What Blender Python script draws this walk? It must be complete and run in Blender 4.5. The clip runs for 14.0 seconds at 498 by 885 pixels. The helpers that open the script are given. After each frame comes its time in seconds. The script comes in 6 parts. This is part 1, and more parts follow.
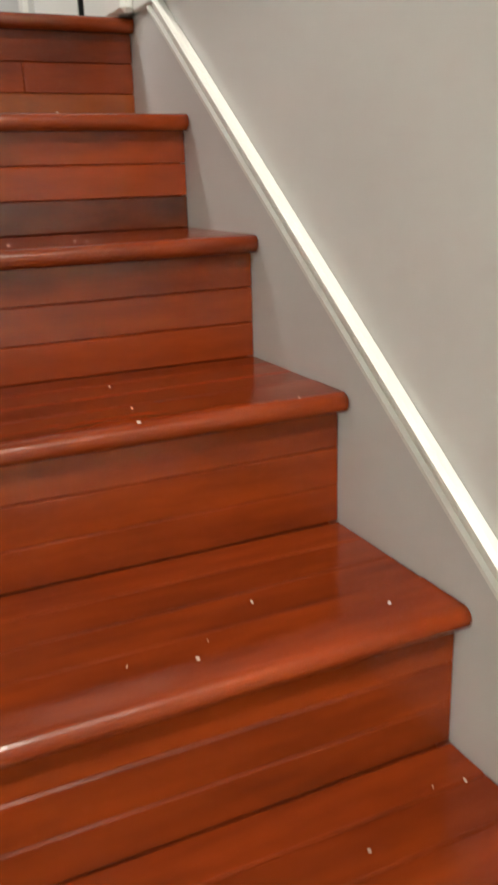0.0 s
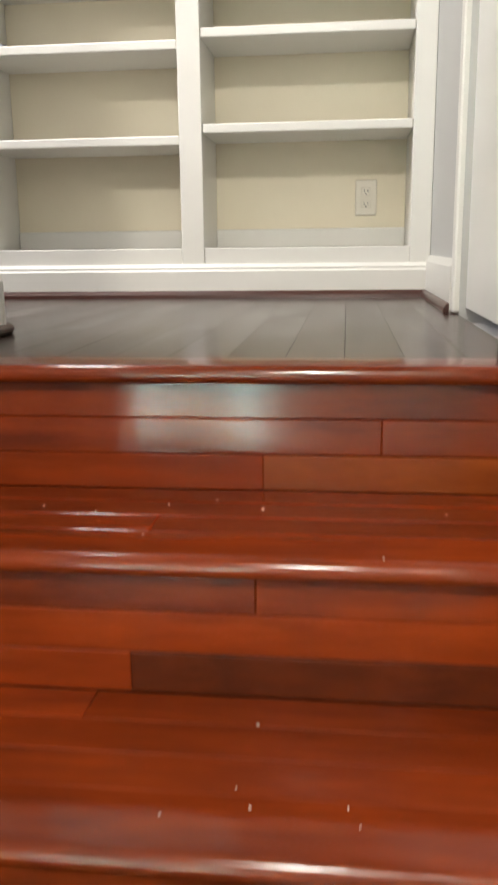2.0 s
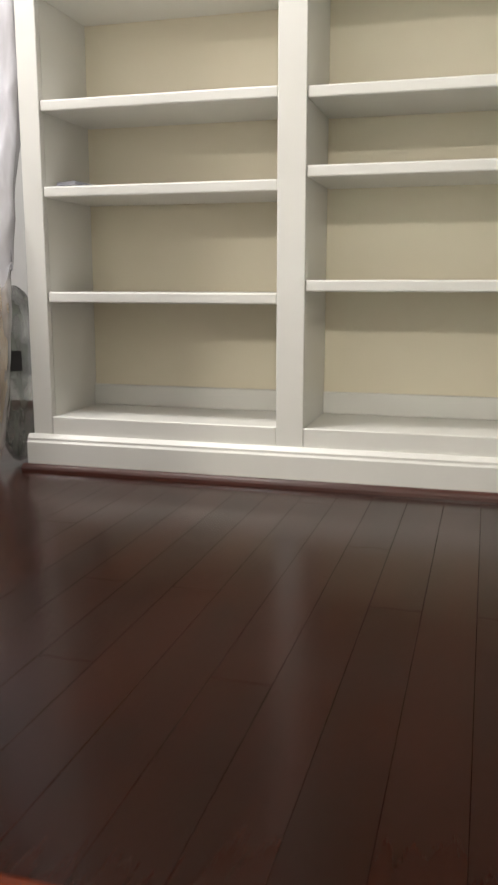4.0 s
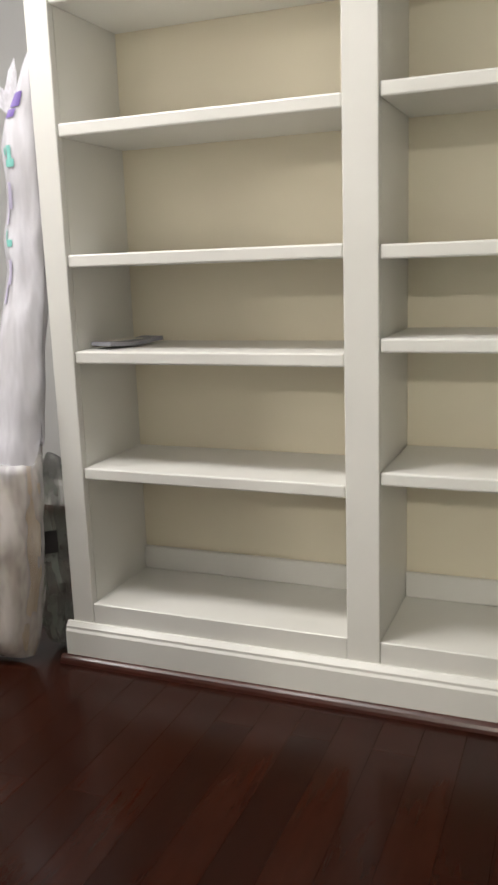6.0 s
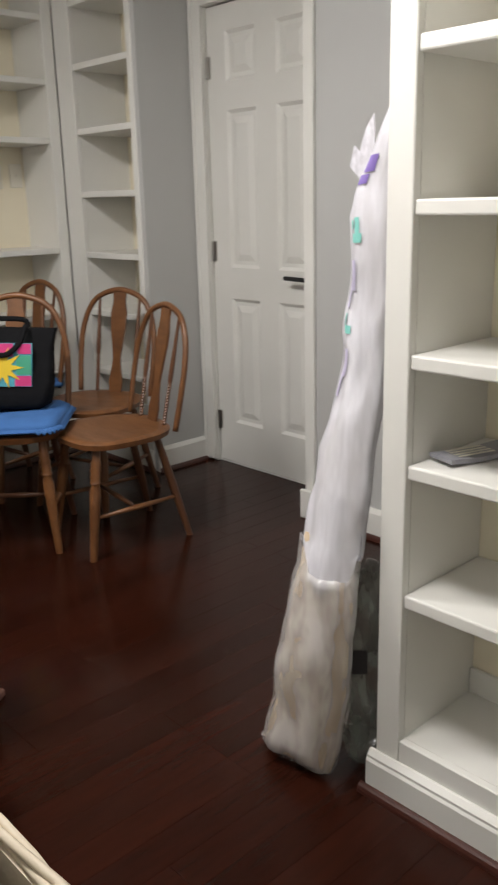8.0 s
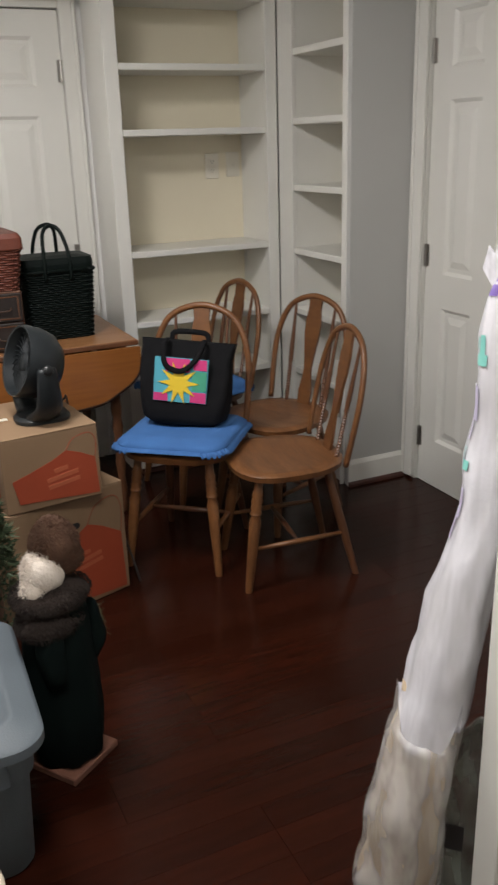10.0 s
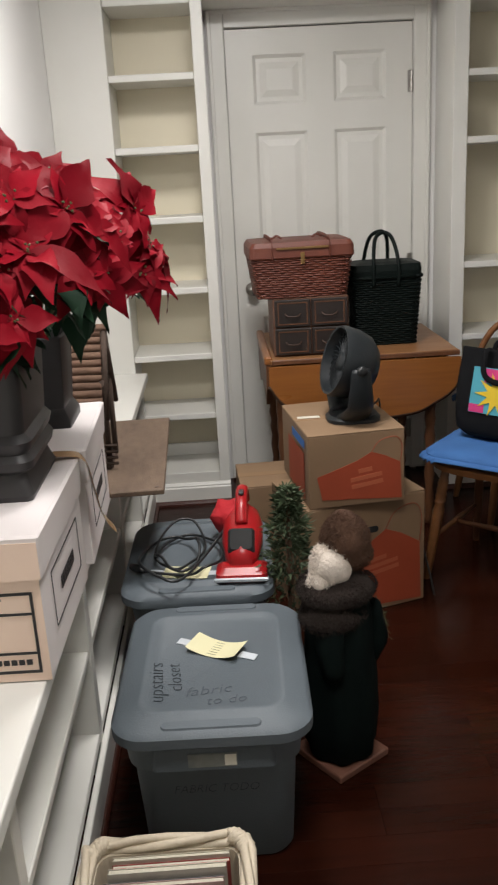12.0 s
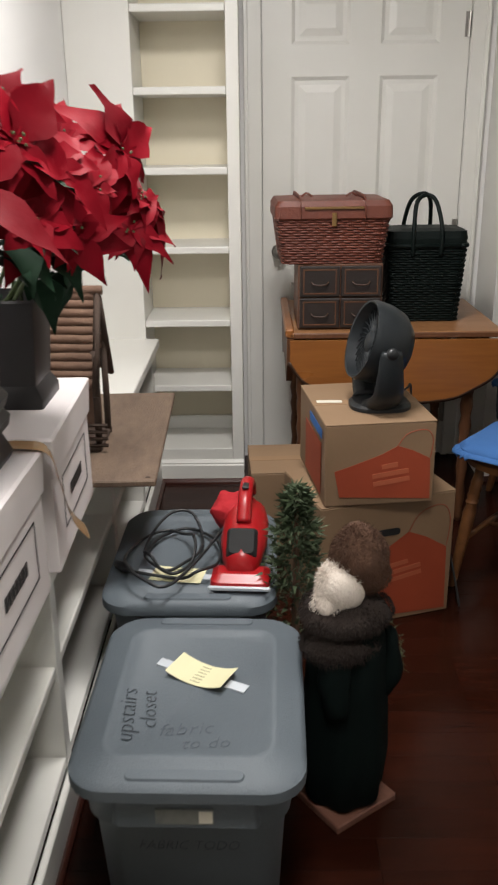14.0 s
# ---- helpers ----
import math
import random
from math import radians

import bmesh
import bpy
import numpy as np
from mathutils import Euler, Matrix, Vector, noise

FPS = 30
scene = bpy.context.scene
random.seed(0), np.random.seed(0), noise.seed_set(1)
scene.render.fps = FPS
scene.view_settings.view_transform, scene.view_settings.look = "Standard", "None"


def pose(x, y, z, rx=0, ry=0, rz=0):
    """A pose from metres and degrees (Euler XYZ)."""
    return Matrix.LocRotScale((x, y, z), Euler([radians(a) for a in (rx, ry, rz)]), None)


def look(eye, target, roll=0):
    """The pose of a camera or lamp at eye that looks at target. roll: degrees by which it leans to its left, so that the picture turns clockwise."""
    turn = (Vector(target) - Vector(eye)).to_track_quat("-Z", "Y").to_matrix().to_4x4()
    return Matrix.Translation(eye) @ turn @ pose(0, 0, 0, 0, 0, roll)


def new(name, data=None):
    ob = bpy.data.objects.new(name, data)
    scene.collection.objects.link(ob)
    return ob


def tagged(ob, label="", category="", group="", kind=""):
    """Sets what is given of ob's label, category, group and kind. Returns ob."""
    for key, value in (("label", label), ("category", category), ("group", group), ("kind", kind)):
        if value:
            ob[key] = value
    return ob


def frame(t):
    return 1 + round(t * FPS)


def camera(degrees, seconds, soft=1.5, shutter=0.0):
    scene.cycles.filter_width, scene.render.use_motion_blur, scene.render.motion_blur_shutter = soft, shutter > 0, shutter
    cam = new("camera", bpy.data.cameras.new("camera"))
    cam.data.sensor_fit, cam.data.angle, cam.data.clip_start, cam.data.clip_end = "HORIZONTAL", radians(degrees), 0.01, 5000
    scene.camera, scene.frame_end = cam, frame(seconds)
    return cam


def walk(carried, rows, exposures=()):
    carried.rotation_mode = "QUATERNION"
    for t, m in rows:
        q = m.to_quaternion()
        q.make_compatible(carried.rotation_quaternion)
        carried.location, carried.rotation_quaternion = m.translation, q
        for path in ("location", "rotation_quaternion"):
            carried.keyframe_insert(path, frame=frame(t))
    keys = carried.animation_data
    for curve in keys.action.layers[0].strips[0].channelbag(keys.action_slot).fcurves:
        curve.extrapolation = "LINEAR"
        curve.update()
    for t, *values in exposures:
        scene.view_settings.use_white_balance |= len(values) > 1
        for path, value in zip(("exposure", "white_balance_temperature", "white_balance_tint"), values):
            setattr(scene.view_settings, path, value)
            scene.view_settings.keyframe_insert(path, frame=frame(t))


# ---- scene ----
cam = camera(33.0, 14.0, soft=2.1, shutter=0.4)
EXPOSURES = [(0.0, 0.60), (0.6, 0.62), (1.5, 0.80), (2.3, 0.68), (3.2, 0.5), (5.3, 0.12), (6.5, 0.03), (8.2, 0.0), (10.3, -0.08), (11.5, -0.12), (12.9, -0.25), (13.5, -0.1), (14.0, -0.05)]
PATH = [
    (0, (-0.529, -1.615, -0.274), (0.273, 0.115, -0.879), -1.7),
    (0.5, (-0.441, -1.531, -0.183), (0.119, 0.298, -0.765), -1.4),
    (0.8, (-0.363, -1.481, -0.104), (-0.07, 0.397, -0.726), -1.7),
    (1, (-0.311, -1.448, -0.052), (-0.174, 0.463, -0.627), -1.9),
    (1.2, (-0.294, -1.397, -0.022), (-0.268, 0.523, -0.536), -1.7),
    (1.5, (-0.274, -1.316, 0.027), (-0.385, 0.613, -0.486), -1.5),
    (2, (-0.25, -1.132, 0.153), (-0.475, 0.803, -0.302), -0.7),
    (2.5, (-0.228, -0.962, 0.216), (-0.535, 0.972, -0.191), 0.1),
    (3, (-0.237, -0.813, 0.344), (-0.708, 1.094, -0.03), 0.8),
    (3.2, (-0.253, -0.752, 0.366), (-0.728, 1.155, 0.0), 1.0),
    (5.3, (-0.266, -0.228, 0.807), (-0.956, 1.609, 0.422), -2.3),
    (5.5, (-0.283, -0.192, 0.84), (-0.986, 1.641, 0.457), -2.3),
    (6, (-0.315, -0.098, 0.924), (-1.052, 1.715, 0.511), -2.0),
    (6.5, (-0.331, 0.009, 1.025), (-1.295, 1.702, 0.574), -2.0),
    (7, (-0.373, 0.08, 1.071), (-1.547, 1.627, 0.596), -2.7),
    (7.5, (-0.447, 0.174, 1.176), (-1.772, 1.58, 0.658), -2.1),
    (8, (-0.476, 0.262, 1.237), (-1.886, 1.568, 0.682), -1.5),
    (8.2, (-0.483, 0.316, 1.255), (-1.955, 1.543, 0.681), -1.3),
    (10.3, (-0.55, 0.714, 1.492), (-2.313, 1.395, 0.837), -1.8),
    (10.5, (-0.546, 0.726, 1.482), (-2.345, 1.325, 0.847), -1.8),
    (11, (-0.543, 0.753, 1.457), (-2.41, 1.134, 0.851), -2.8),
    (11.5, (-0.543, 0.747, 1.451), (-2.441, 0.916, 0.844), -3.3),
    (12, (-0.546, 0.739, 1.436), (-2.452, 0.789, 0.831), -3.1),
    (12.5, (-0.55, 0.737, 1.432), (-2.455, 0.733, 0.823), -2.6),
    (13, (-0.57, 0.749, 1.424), (-2.469, 0.723, 0.797), -1.5),
    (13.5, (-0.651, 0.767, 1.413), (-2.542, 0.724, 0.763), -1.4),
    (14, (-0.859, 0.8, 1.407), (-2.735, 0.779, 0.715), -0.7),
]
walk(cam, [(t, look(eye, target, roll)) for t, eye, target, roll in PATH], exposures=EXPOSURES)

# ---- light ----
world = bpy.data.worlds.new("world")
scene.world = world
world.use_nodes = True
wn = world.node_tree.nodes
sky = wn.new("ShaderNodeTexSky")
sky.sky_type, sky.sun_disc = "NISHITA", False
sky.sun_elevation, sky.sun_rotation = radians(40), radians(160)
wn["Background"].inputs["Strength"].default_value = 0.1
world.node_tree.links.new(sky.outputs["Color"], wn["Background"].inputs["Color"])


def area_lamp(name, m, sx, sy, watts, color):
    d = bpy.data.lights.new(name, "AREA")
    d.shape, d.size, d.size_y, d.energy, d.color = "RECTANGLE", sx, sy, watts, color
    ob = new(name, d)
    ob.matrix_world = m
    return ob


sun = bpy.data.lights.new("sun", "SUN")
sun.energy, sun.angle, sun.color = 2.5, radians(0.5), (1.0, 0.95, 0.88)
new("sun", sun).matrix_world = pose(0, 0, 8, 50, 0, -20)
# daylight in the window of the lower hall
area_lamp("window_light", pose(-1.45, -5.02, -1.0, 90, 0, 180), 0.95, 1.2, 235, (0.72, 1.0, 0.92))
# unseen ceiling light of the upper room, split in two to even its brightness
area_lamp("ceiling_lamp_light", pose(-2.80, 0.80, 2.36), 0.40, 0.40, 34, (1.0, 0.968, 0.945))
area_lamp("ceiling_lamp_light", pose(-1.45, 0.85, 2.36), 0.40, 0.40, 25, (1.0, 0.968, 0.945))
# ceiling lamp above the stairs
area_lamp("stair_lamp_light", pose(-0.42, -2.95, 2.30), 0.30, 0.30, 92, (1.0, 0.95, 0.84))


# ---- materials ----
def material(name, color, rough=0.5, second=None, scale=6.0, stretch=(1, 1, 1), bump=0.0, bump_scale=80.0, metal=0.0, coat=0.0, vary=0.0, amount=0.5, detail=4.0, rough_vary=0.08, spec=0.5, trans=0.0, island=False):
    m = bpy.data.materials.new(name)
    m.use_nodes = True
    nt = m.node_tree
    n, link = nt.nodes, nt.links.new
    b = n["Principled BSDF"]
    b.inputs["Roughness"].default_value = rough
    b.inputs["Metallic"].default_value = metal
    b.inputs["Coat Weight"].default_value = coat
    b.inputs["Coat Roughness"].default_value = 0.12
    b.inputs["Specular IOR Level"].default_value = spec
    b.inputs["Transmission Weight"].default_value = trans
    tc = n.new("ShaderNodeTexCoord")
    mp = n.new("ShaderNodeMapping")
    mp.inputs["Scale"].default_value = stretch
    link(tc.outputs["Object"], mp.inputs["Vector"])
    second = second or tuple(c * 0.85 for c in color)
    nz = n.new("ShaderNodeTexNoise")
    nz.inputs["Scale"].default_value, nz.inputs["Detail"].default_value = scale, detail
    vec = mp.outputs["Vector"]
    rnd = None
    if vary or island:
        info = n.new("ShaderNodeNewGeometry" if island else "ShaderNodeObjectInfo")
        rnd = info.outputs["Random Per Island" if island else "Random"]
        add = n.new("ShaderNodeVectorMath")
        add.operation = "MULTIPLY_ADD"
        comb = n.new("ShaderNodeCombineXYZ")
        for k in range(3):
            link(rnd, comb.inputs[k])
        add.inputs[1].default_value = (37.0, 53.0, 71.0)
        link(comb.outputs[0], add.inputs[0])
        link(mp.outputs["Vector"], add.inputs[2])
        vec = add.outputs[0]
    link(vec, nz.inputs["Vector"])
    big = n.new("ShaderNodeTexNoise")
    big.inputs["Scale"].default_value, big.inputs["Detail"].default_value = scale * 0.17, 2.0
    link(vec, big.inputs["Vector"])
    mean = n.new("ShaderNodeMath")
    mean.operation = "ADD"
    link(nz.outputs["Fac"], mean.inputs[0])
    link(big.outputs["Fac"], mean.inputs[1])
    ramp = n.new("ShaderNodeMapRange")
    ramp.inputs["From Min"].default_value, ramp.inputs["From Max"].default_value = 1.0 - 0.5 * amount - 0.05, 1.0 + 0.5 * amount + 0.05
    link(mean.outputs[0], ramp.inputs["Value"])
    mix = n.new("ShaderNodeMix")
    mix.data_type = "RGBA"
    mix.inputs["A"].default_value = (*color, 1)
    mix.inputs["B"].default_value = (*second, 1)
    link(ramp.outputs["Result"], mix.inputs["Factor"])
    out = mix.outputs["Result"]
    if rnd is not None and vary:
        hsv = n.new("ShaderNodeHueSaturation")
        mr = n.new("ShaderNodeMapRange")
        mr.inputs["To Min"].default_value, mr.inputs["To Max"].default_value = 1 - vary, 1 + vary
        link(rnd, mr.inputs["Value"])
        link(mr.outputs["Result"], hsv.inputs["Value"])
        link(out, hsv.inputs["Color"])
        out = hsv.outputs["Color"]
    link(out, b.inputs["Base Color"])
    rr = n.new("ShaderNodeMapRange")
    rr.inputs["To Min"].default_value, rr.inputs["To Max"].default_value = max(0.02, rough - rough_vary), min(1, rough + rough_vary)
    link(big.outputs["Fac"], rr.inputs["Value"])
    link(rr.outputs["Result"], b.inputs["Roughness"])
    if bump:
        bn = n.new("ShaderNodeTexNoise")
        bn.inputs["Scale"].default_value, bn.inputs["Detail"].default_value = bump_scale, 3.0
        link(vec, bn.inputs["Vector"])
        bp = n.new("ShaderNodeBump")
        bp.inputs["Strength"].default_value, bp.inputs["Distance"].default_value = bump, 0.004
        link(bn.outputs["Fac"], bp.inputs["Height"])
        link(bp.outputs["Normal"], b.inputs["Normal"])
    return m


M_CHERRY = material("cherry_stair_wood", (0.205, 0.0290, 0.0046), 0.13, (0.088, 0.0130, 0.0030), 6, (1.2, 6, 6), 0.05, 22, vary=0.17, amount=0.55, rough_vary=0.05, spec=0.40)
M_CHERRYLIGHT = material("pale_figured_cherry", (0.235, 0.052, 0.0085), 0.13, (0.135, 0.026, 0.005), 9, (1.6, 3, 4), 0.05, 22, vary=0.08, amount=0.7, rough_vary=0.05)
M_CHERRYDARK = material("dark_knotty_cherry", (0.115, 0.020, 0.0050), 0.13, (0.032, 0.0085, 0.004), 9, (1.2, 3, 3), 0.05, 22, vary=0.08, amount=0.5, rough_vary=0.05)
M_DARKFLOOR = material("dark_floor_wood", (0.031, 0.0072, 0.0034), 0.20, (0.014, 0.0038, 0.0021), 6, (9, 1.2, 9), 0.05, 30, vary=0.18, amount=1.0, spec=0.17)
M_SHOE = material("dark_moulding_wood", (0.075, 0.022, 0.014), 0.3, (0.04, 0.013, 0.009), 12, amount=0.7)
M_WHITE = material("white_trim_paint", (0.76, 0.75, 0.71), 0.34, (0.70, 0.69, 0.64), 3, bump=0.04, bump_scale=60)
M_CREAM = material("cream_back_panel", (0.80, 0.735, 0.575), 0.5, (0.74, 0.675, 0.52), 2.5, bump=0.05, bump_scale=70)
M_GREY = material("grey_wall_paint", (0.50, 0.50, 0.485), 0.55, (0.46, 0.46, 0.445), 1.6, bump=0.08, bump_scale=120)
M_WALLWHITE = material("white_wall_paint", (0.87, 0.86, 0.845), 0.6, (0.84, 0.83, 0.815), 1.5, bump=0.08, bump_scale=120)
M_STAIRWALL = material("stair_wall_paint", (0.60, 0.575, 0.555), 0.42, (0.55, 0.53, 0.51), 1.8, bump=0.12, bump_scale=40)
M_CEILING = material("ceiling_paint", (0.8, 0.8, 0.78), 0.7, (0.76, 0.76, 0.74), 2, bump=0.06)
# flat black of lever and motor cover, and for shade in gaps and holes
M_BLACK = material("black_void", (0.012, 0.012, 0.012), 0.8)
M_METAL = material("brushed_metal", (0.42, 0.40, 0.37), 0.35, (0.34, 0.32, 0.30), 20, metal=1.0)


# ---- building helpers ----
def part(name, bm, mat, parent=None, label="", smooth=False):
    me = bpy.data.meshes.new(name)
    bm.normal_update()
    bm.to_mesh(me)
    bm.free()
    for m in mat if isinstance(mat, (list, tuple)) else (mat,):
        me.materials.append(m)
    if smooth:
        for p in me.polygons:
            p.use_smooth = True
    ob = new(name, me)
    ob.parent = parent
    if label:
        ob["label"] = label
    return ob


def box(x0, x1, y0, y1, z0, z1, bevel=0.0, bm=None, segments=1):
    b = bmesh.new()
    r = bmesh.ops.create_cube(b, size=1.0)["verts"]
    for v in r:
        v.co = Vector(((x0 + x1) / 2 + v.co.x * (x1 - x0), (y0 + y1) / 2 + v.co.y * (y1 - y0), (z0 + z1) / 2 + v.co.z * (z1 - z0)))
    if bevel:
        bmesh.ops.bevel(b, geom=b.edges[:], offset=bevel, segments=segments, affect="EDGES", profile=0.5)
    if bm is None:
        return b
    join(bm, b)
    return bm


def join(bm, b, m=None):
    if m is not None:
        b.transform(m)
    me = bpy.data.meshes.new("tmp")
    b.to_mesh(me)
    b.free()
    bm.from_mesh(me)
    bpy.data.meshes.remove(me)
    return bm


def shade(ob, angle=40):
    for p in ob.data.polygons:
        p.use_smooth = True
    ob.data.set_sharp_from_angle(angle=radians(angle))
    return ob


def thing(name, m, label, category, group="", kind=""):
    e = new(name)
    e.empty_display_size = 0.1
    e.matrix_world = m
    return tagged(e, label, category, group, kind)


def structure(name, bm, mat, label, category):
    return tagged(part(name, bm, mat), label, category, kind="structure")


def prism(outline, axis, a, b):
    """A solid from an outline in the plane across axis, from a to b."""
    bm = bmesh.new()
    put = {"x": lambda u, v, w: (w, u, v), "y": lambda u, v, w: (u, w, v), "z": lambda u, v, w: (u, v, w)}[axis]
    lo = [bm.verts.new(put(u, v, a)) for u, v in outline]
    hi = [bm.verts.new(put(u, v, b)) for u, v in outline]
    n = len(outline)
    for k in range(n):
        bm.faces.new((lo[k], lo[(k + 1) % n], hi[(k + 1) % n], hi[k]))
    bm.faces.new(lo[::-1])
    bm.faces.new(hi)
    bmesh.ops.recalc_face_normals(bm, faces=bm.faces[:])
    return bm


def tube(points, radius, segments=8, flat=1.0, taper=None):
    """A round bar along a line of points; flat squeezes it, taper gives a factor for each point."""
    bm = bmesh.new()
    pts = [Vector(p) for p in points]
    rings = []
    side = None
    for k, p in enumerate(pts):
        d = (pts[min(k + 1, len(pts) - 1)] - pts[max(k - 1, 0)]).normalized()
        if side is None:
            side = d.cross(Vector((0, 0, 1)) if abs(d.z) < 0.9 else Vector((0, 1, 0))).normalized()
        side = (side - d * side.dot(d)).normalized()
        up = d.cross(side)
        r = radius * (taper[k] if taper else 1.0)
        rings.append([bm.verts.new(p + side * (r * math.cos(2 * math.pi * j / segments)) + up * (r * flat * math.sin(2 * math.pi * j / segments))) for j in range(segments)])
    for a, b in zip(rings, rings[1:]):
        for j in range(segments):
            bm.faces.new((a[j], a[(j + 1) % segments], b[(j + 1) % segments], b[j]))
    bm.faces.new(rings[0][::-1])
    bm.faces.new(rings[-1])
    bmesh.ops.recalc_face_normals(bm, faces=bm.faces[:])
    return bm


# ---- plan ----
RISE, RUN, STEPS, Y_ST = 0.1765, 0.2415, 14, -0.045
LOW = -RISE * STEPS
CEIL = 2.44
STAIR_W = 0.80
X_WEST, X_DOOR = -4.20, -4.48
Y_A, Y_NB, Y_ND = 1.50, 2.54, 2.85
Y_S = 0.11

# ---- walls ----
# east wall: along the stairs and the landing, with the closet opening
bm = box(0, 0.12, -5.2, -0.83, LOW, CEIL)
box(0, 0.12, -0.83, -0.08, LOW, 0.03, bm=bm)
box(0, 0.12, -0.83, -0.08, 0.62, CEIL, bm=bm)
box(0, 0.12, -0.08, -0.005, LOW, CEIL, bm=bm)
box(0, 0.12, -0.005, 2.0, LOW, -0.02, bm=bm)
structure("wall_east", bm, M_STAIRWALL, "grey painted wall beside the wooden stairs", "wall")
bm = box(0, 0.12, -0.005, 0.80, 2.06, CEIL)
box(0, 0.12, 0.80, Y_A + 0.29, -0.02, CEIL, bm=bm)
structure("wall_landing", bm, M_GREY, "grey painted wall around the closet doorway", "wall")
# unseen black sheet, added for the darkness inside the closet
structure("closet_dark_sheet", box(0.5, 0.6, -0.9, 1.0, -0.1, CEIL), M_BLACK, "unseen black sheet for the dark inside of the closet", "wall")
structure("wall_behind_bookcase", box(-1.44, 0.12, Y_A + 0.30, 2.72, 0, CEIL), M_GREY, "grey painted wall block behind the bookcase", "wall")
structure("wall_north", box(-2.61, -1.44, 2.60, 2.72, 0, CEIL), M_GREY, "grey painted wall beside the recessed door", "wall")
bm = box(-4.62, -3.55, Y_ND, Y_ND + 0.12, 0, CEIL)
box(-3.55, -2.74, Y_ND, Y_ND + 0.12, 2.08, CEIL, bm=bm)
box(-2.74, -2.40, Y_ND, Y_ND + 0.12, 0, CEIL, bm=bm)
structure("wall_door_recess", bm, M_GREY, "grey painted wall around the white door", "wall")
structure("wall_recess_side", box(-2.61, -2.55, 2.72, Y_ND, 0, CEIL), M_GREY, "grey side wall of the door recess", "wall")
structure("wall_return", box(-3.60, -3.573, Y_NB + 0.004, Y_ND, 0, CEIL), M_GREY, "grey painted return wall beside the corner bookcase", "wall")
bm = box(-4.62, -4.50, -0.01, 0.80, 0, CEIL)
box(-4.62, -4.50, 0.80, 1.68, 2.06, CEIL, bm=bm)
box(-4.62, -4.50, 1.68, Y_ND, 0, CEIL, bm=bm)
structure("wall_west", bm, M_WALLWHITE, "white painted wall behind bookcases and door", "wall")
structure("wall_south", box(-4.62, -0.80, -0.01, Y_S, -0.3, CEIL), M_WALLWHITE, "bright white painted wall above the low bookcase", "wall")
structure("ceiling", box(-4.7, 0.2, -5.2, 3.0, CEIL, CEIL + 0.1), M_CEILING, "white painted ceiling", "ceiling")
# unseen panels, added to keep sky light from leaking round the doors
structure("door_light_block", box(-4.75, -4.66, 0.6, 1.9, 0, CEIL), M_GREY, "unseen panel added to block sky light behind the door", "wall")
structure("door_light_block", box(-3.8, -2.3, 3.02, 3.1, 0, CEIL), M_GREY, "unseen panel added to block sky light behind the door", "wall")
# lower hall
bm = box(-2.9, -2.78, -5.2, -0.01, LOW, CEIL)
structure("wall_hall_west", bm, M_WALLWHITE, "white painted lower hall wall", "wall")
# unseen wall, added to keep light from the west off the upper steps
structure("stair_shade_wall", box(-0.92, -0.803, -1.02, -0.13, LOW, CEIL), M_WALLWHITE, "unseen white wall added to shade the upper stairs", "wall")
structure("wall_hall_north", box(-2.9, -0.80, -0.13, -0.01, LOW, -0.3), M_WALLWHITE, "white painted wall below the upper floor", "wall")
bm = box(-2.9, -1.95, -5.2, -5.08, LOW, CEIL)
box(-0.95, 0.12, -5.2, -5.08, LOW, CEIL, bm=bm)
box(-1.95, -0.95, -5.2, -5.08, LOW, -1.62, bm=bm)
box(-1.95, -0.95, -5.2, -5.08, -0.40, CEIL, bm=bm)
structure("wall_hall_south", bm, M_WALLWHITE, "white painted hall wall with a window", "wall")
structure("floor_hall", box(-2.9, 0.12, -5.2, -0.01, LOW - 0.1, LOW), M_DARKFLOOR, "dark wooden lower hall floor", "floor")
bm = box(-60, 60, -120, -5.3, LOW - 0.9, LOW - 0.6)
structure("ground", bm, material("lawn", (0.06, 0.11, 0.03), 0.9, (0.04, 0.08, 0.02), 3), "green lawn outside the hall window", "ground")
win = thing("window_1", pose(-1.45, -5.14, -1.01), "white framed hall window with daylight", "window", kind="structure")
for a in (-0.48, 0.44):
    part("window_frame", box(a, a + 0.04, -0.03, 0.03, -0.61, 0.61, 0.004), M_WHITE, win)
for a in (-0.61, -0.02, 0.57):
    part("window_frame", box(-0.44, 0.44, -0.026, 0.026, a, a + 0.04, 0.004), M_WHITE, win)

# ---- doors ----
def panel_face(bm, x0, x1, z0, z1, y, d):
    """A sunk moulding and a raised field of a moulded door panel, on the face at y, facing -y."""
    rings = []
    for inset, depth in ((0.0, 0.0), (0.014, d), (0.030, d), (0.058, d * 0.25)):
        rings.append([bm.verts.new((xx, y + depth, zz)) for xx, zz in ((x0 + inset, z0 + inset), (x1 - inset, z0 + inset), (x1 - inset, z1 - inset), (x0 + inset, z1 - inset))])
    for a, b in zip(rings, rings[1:]):
        for k in range(4):
            bm.faces.new((a[k], a[(k + 1) % 4], b[(k + 1) % 4], b[k]))
    bm.faces.new(rings[-1])


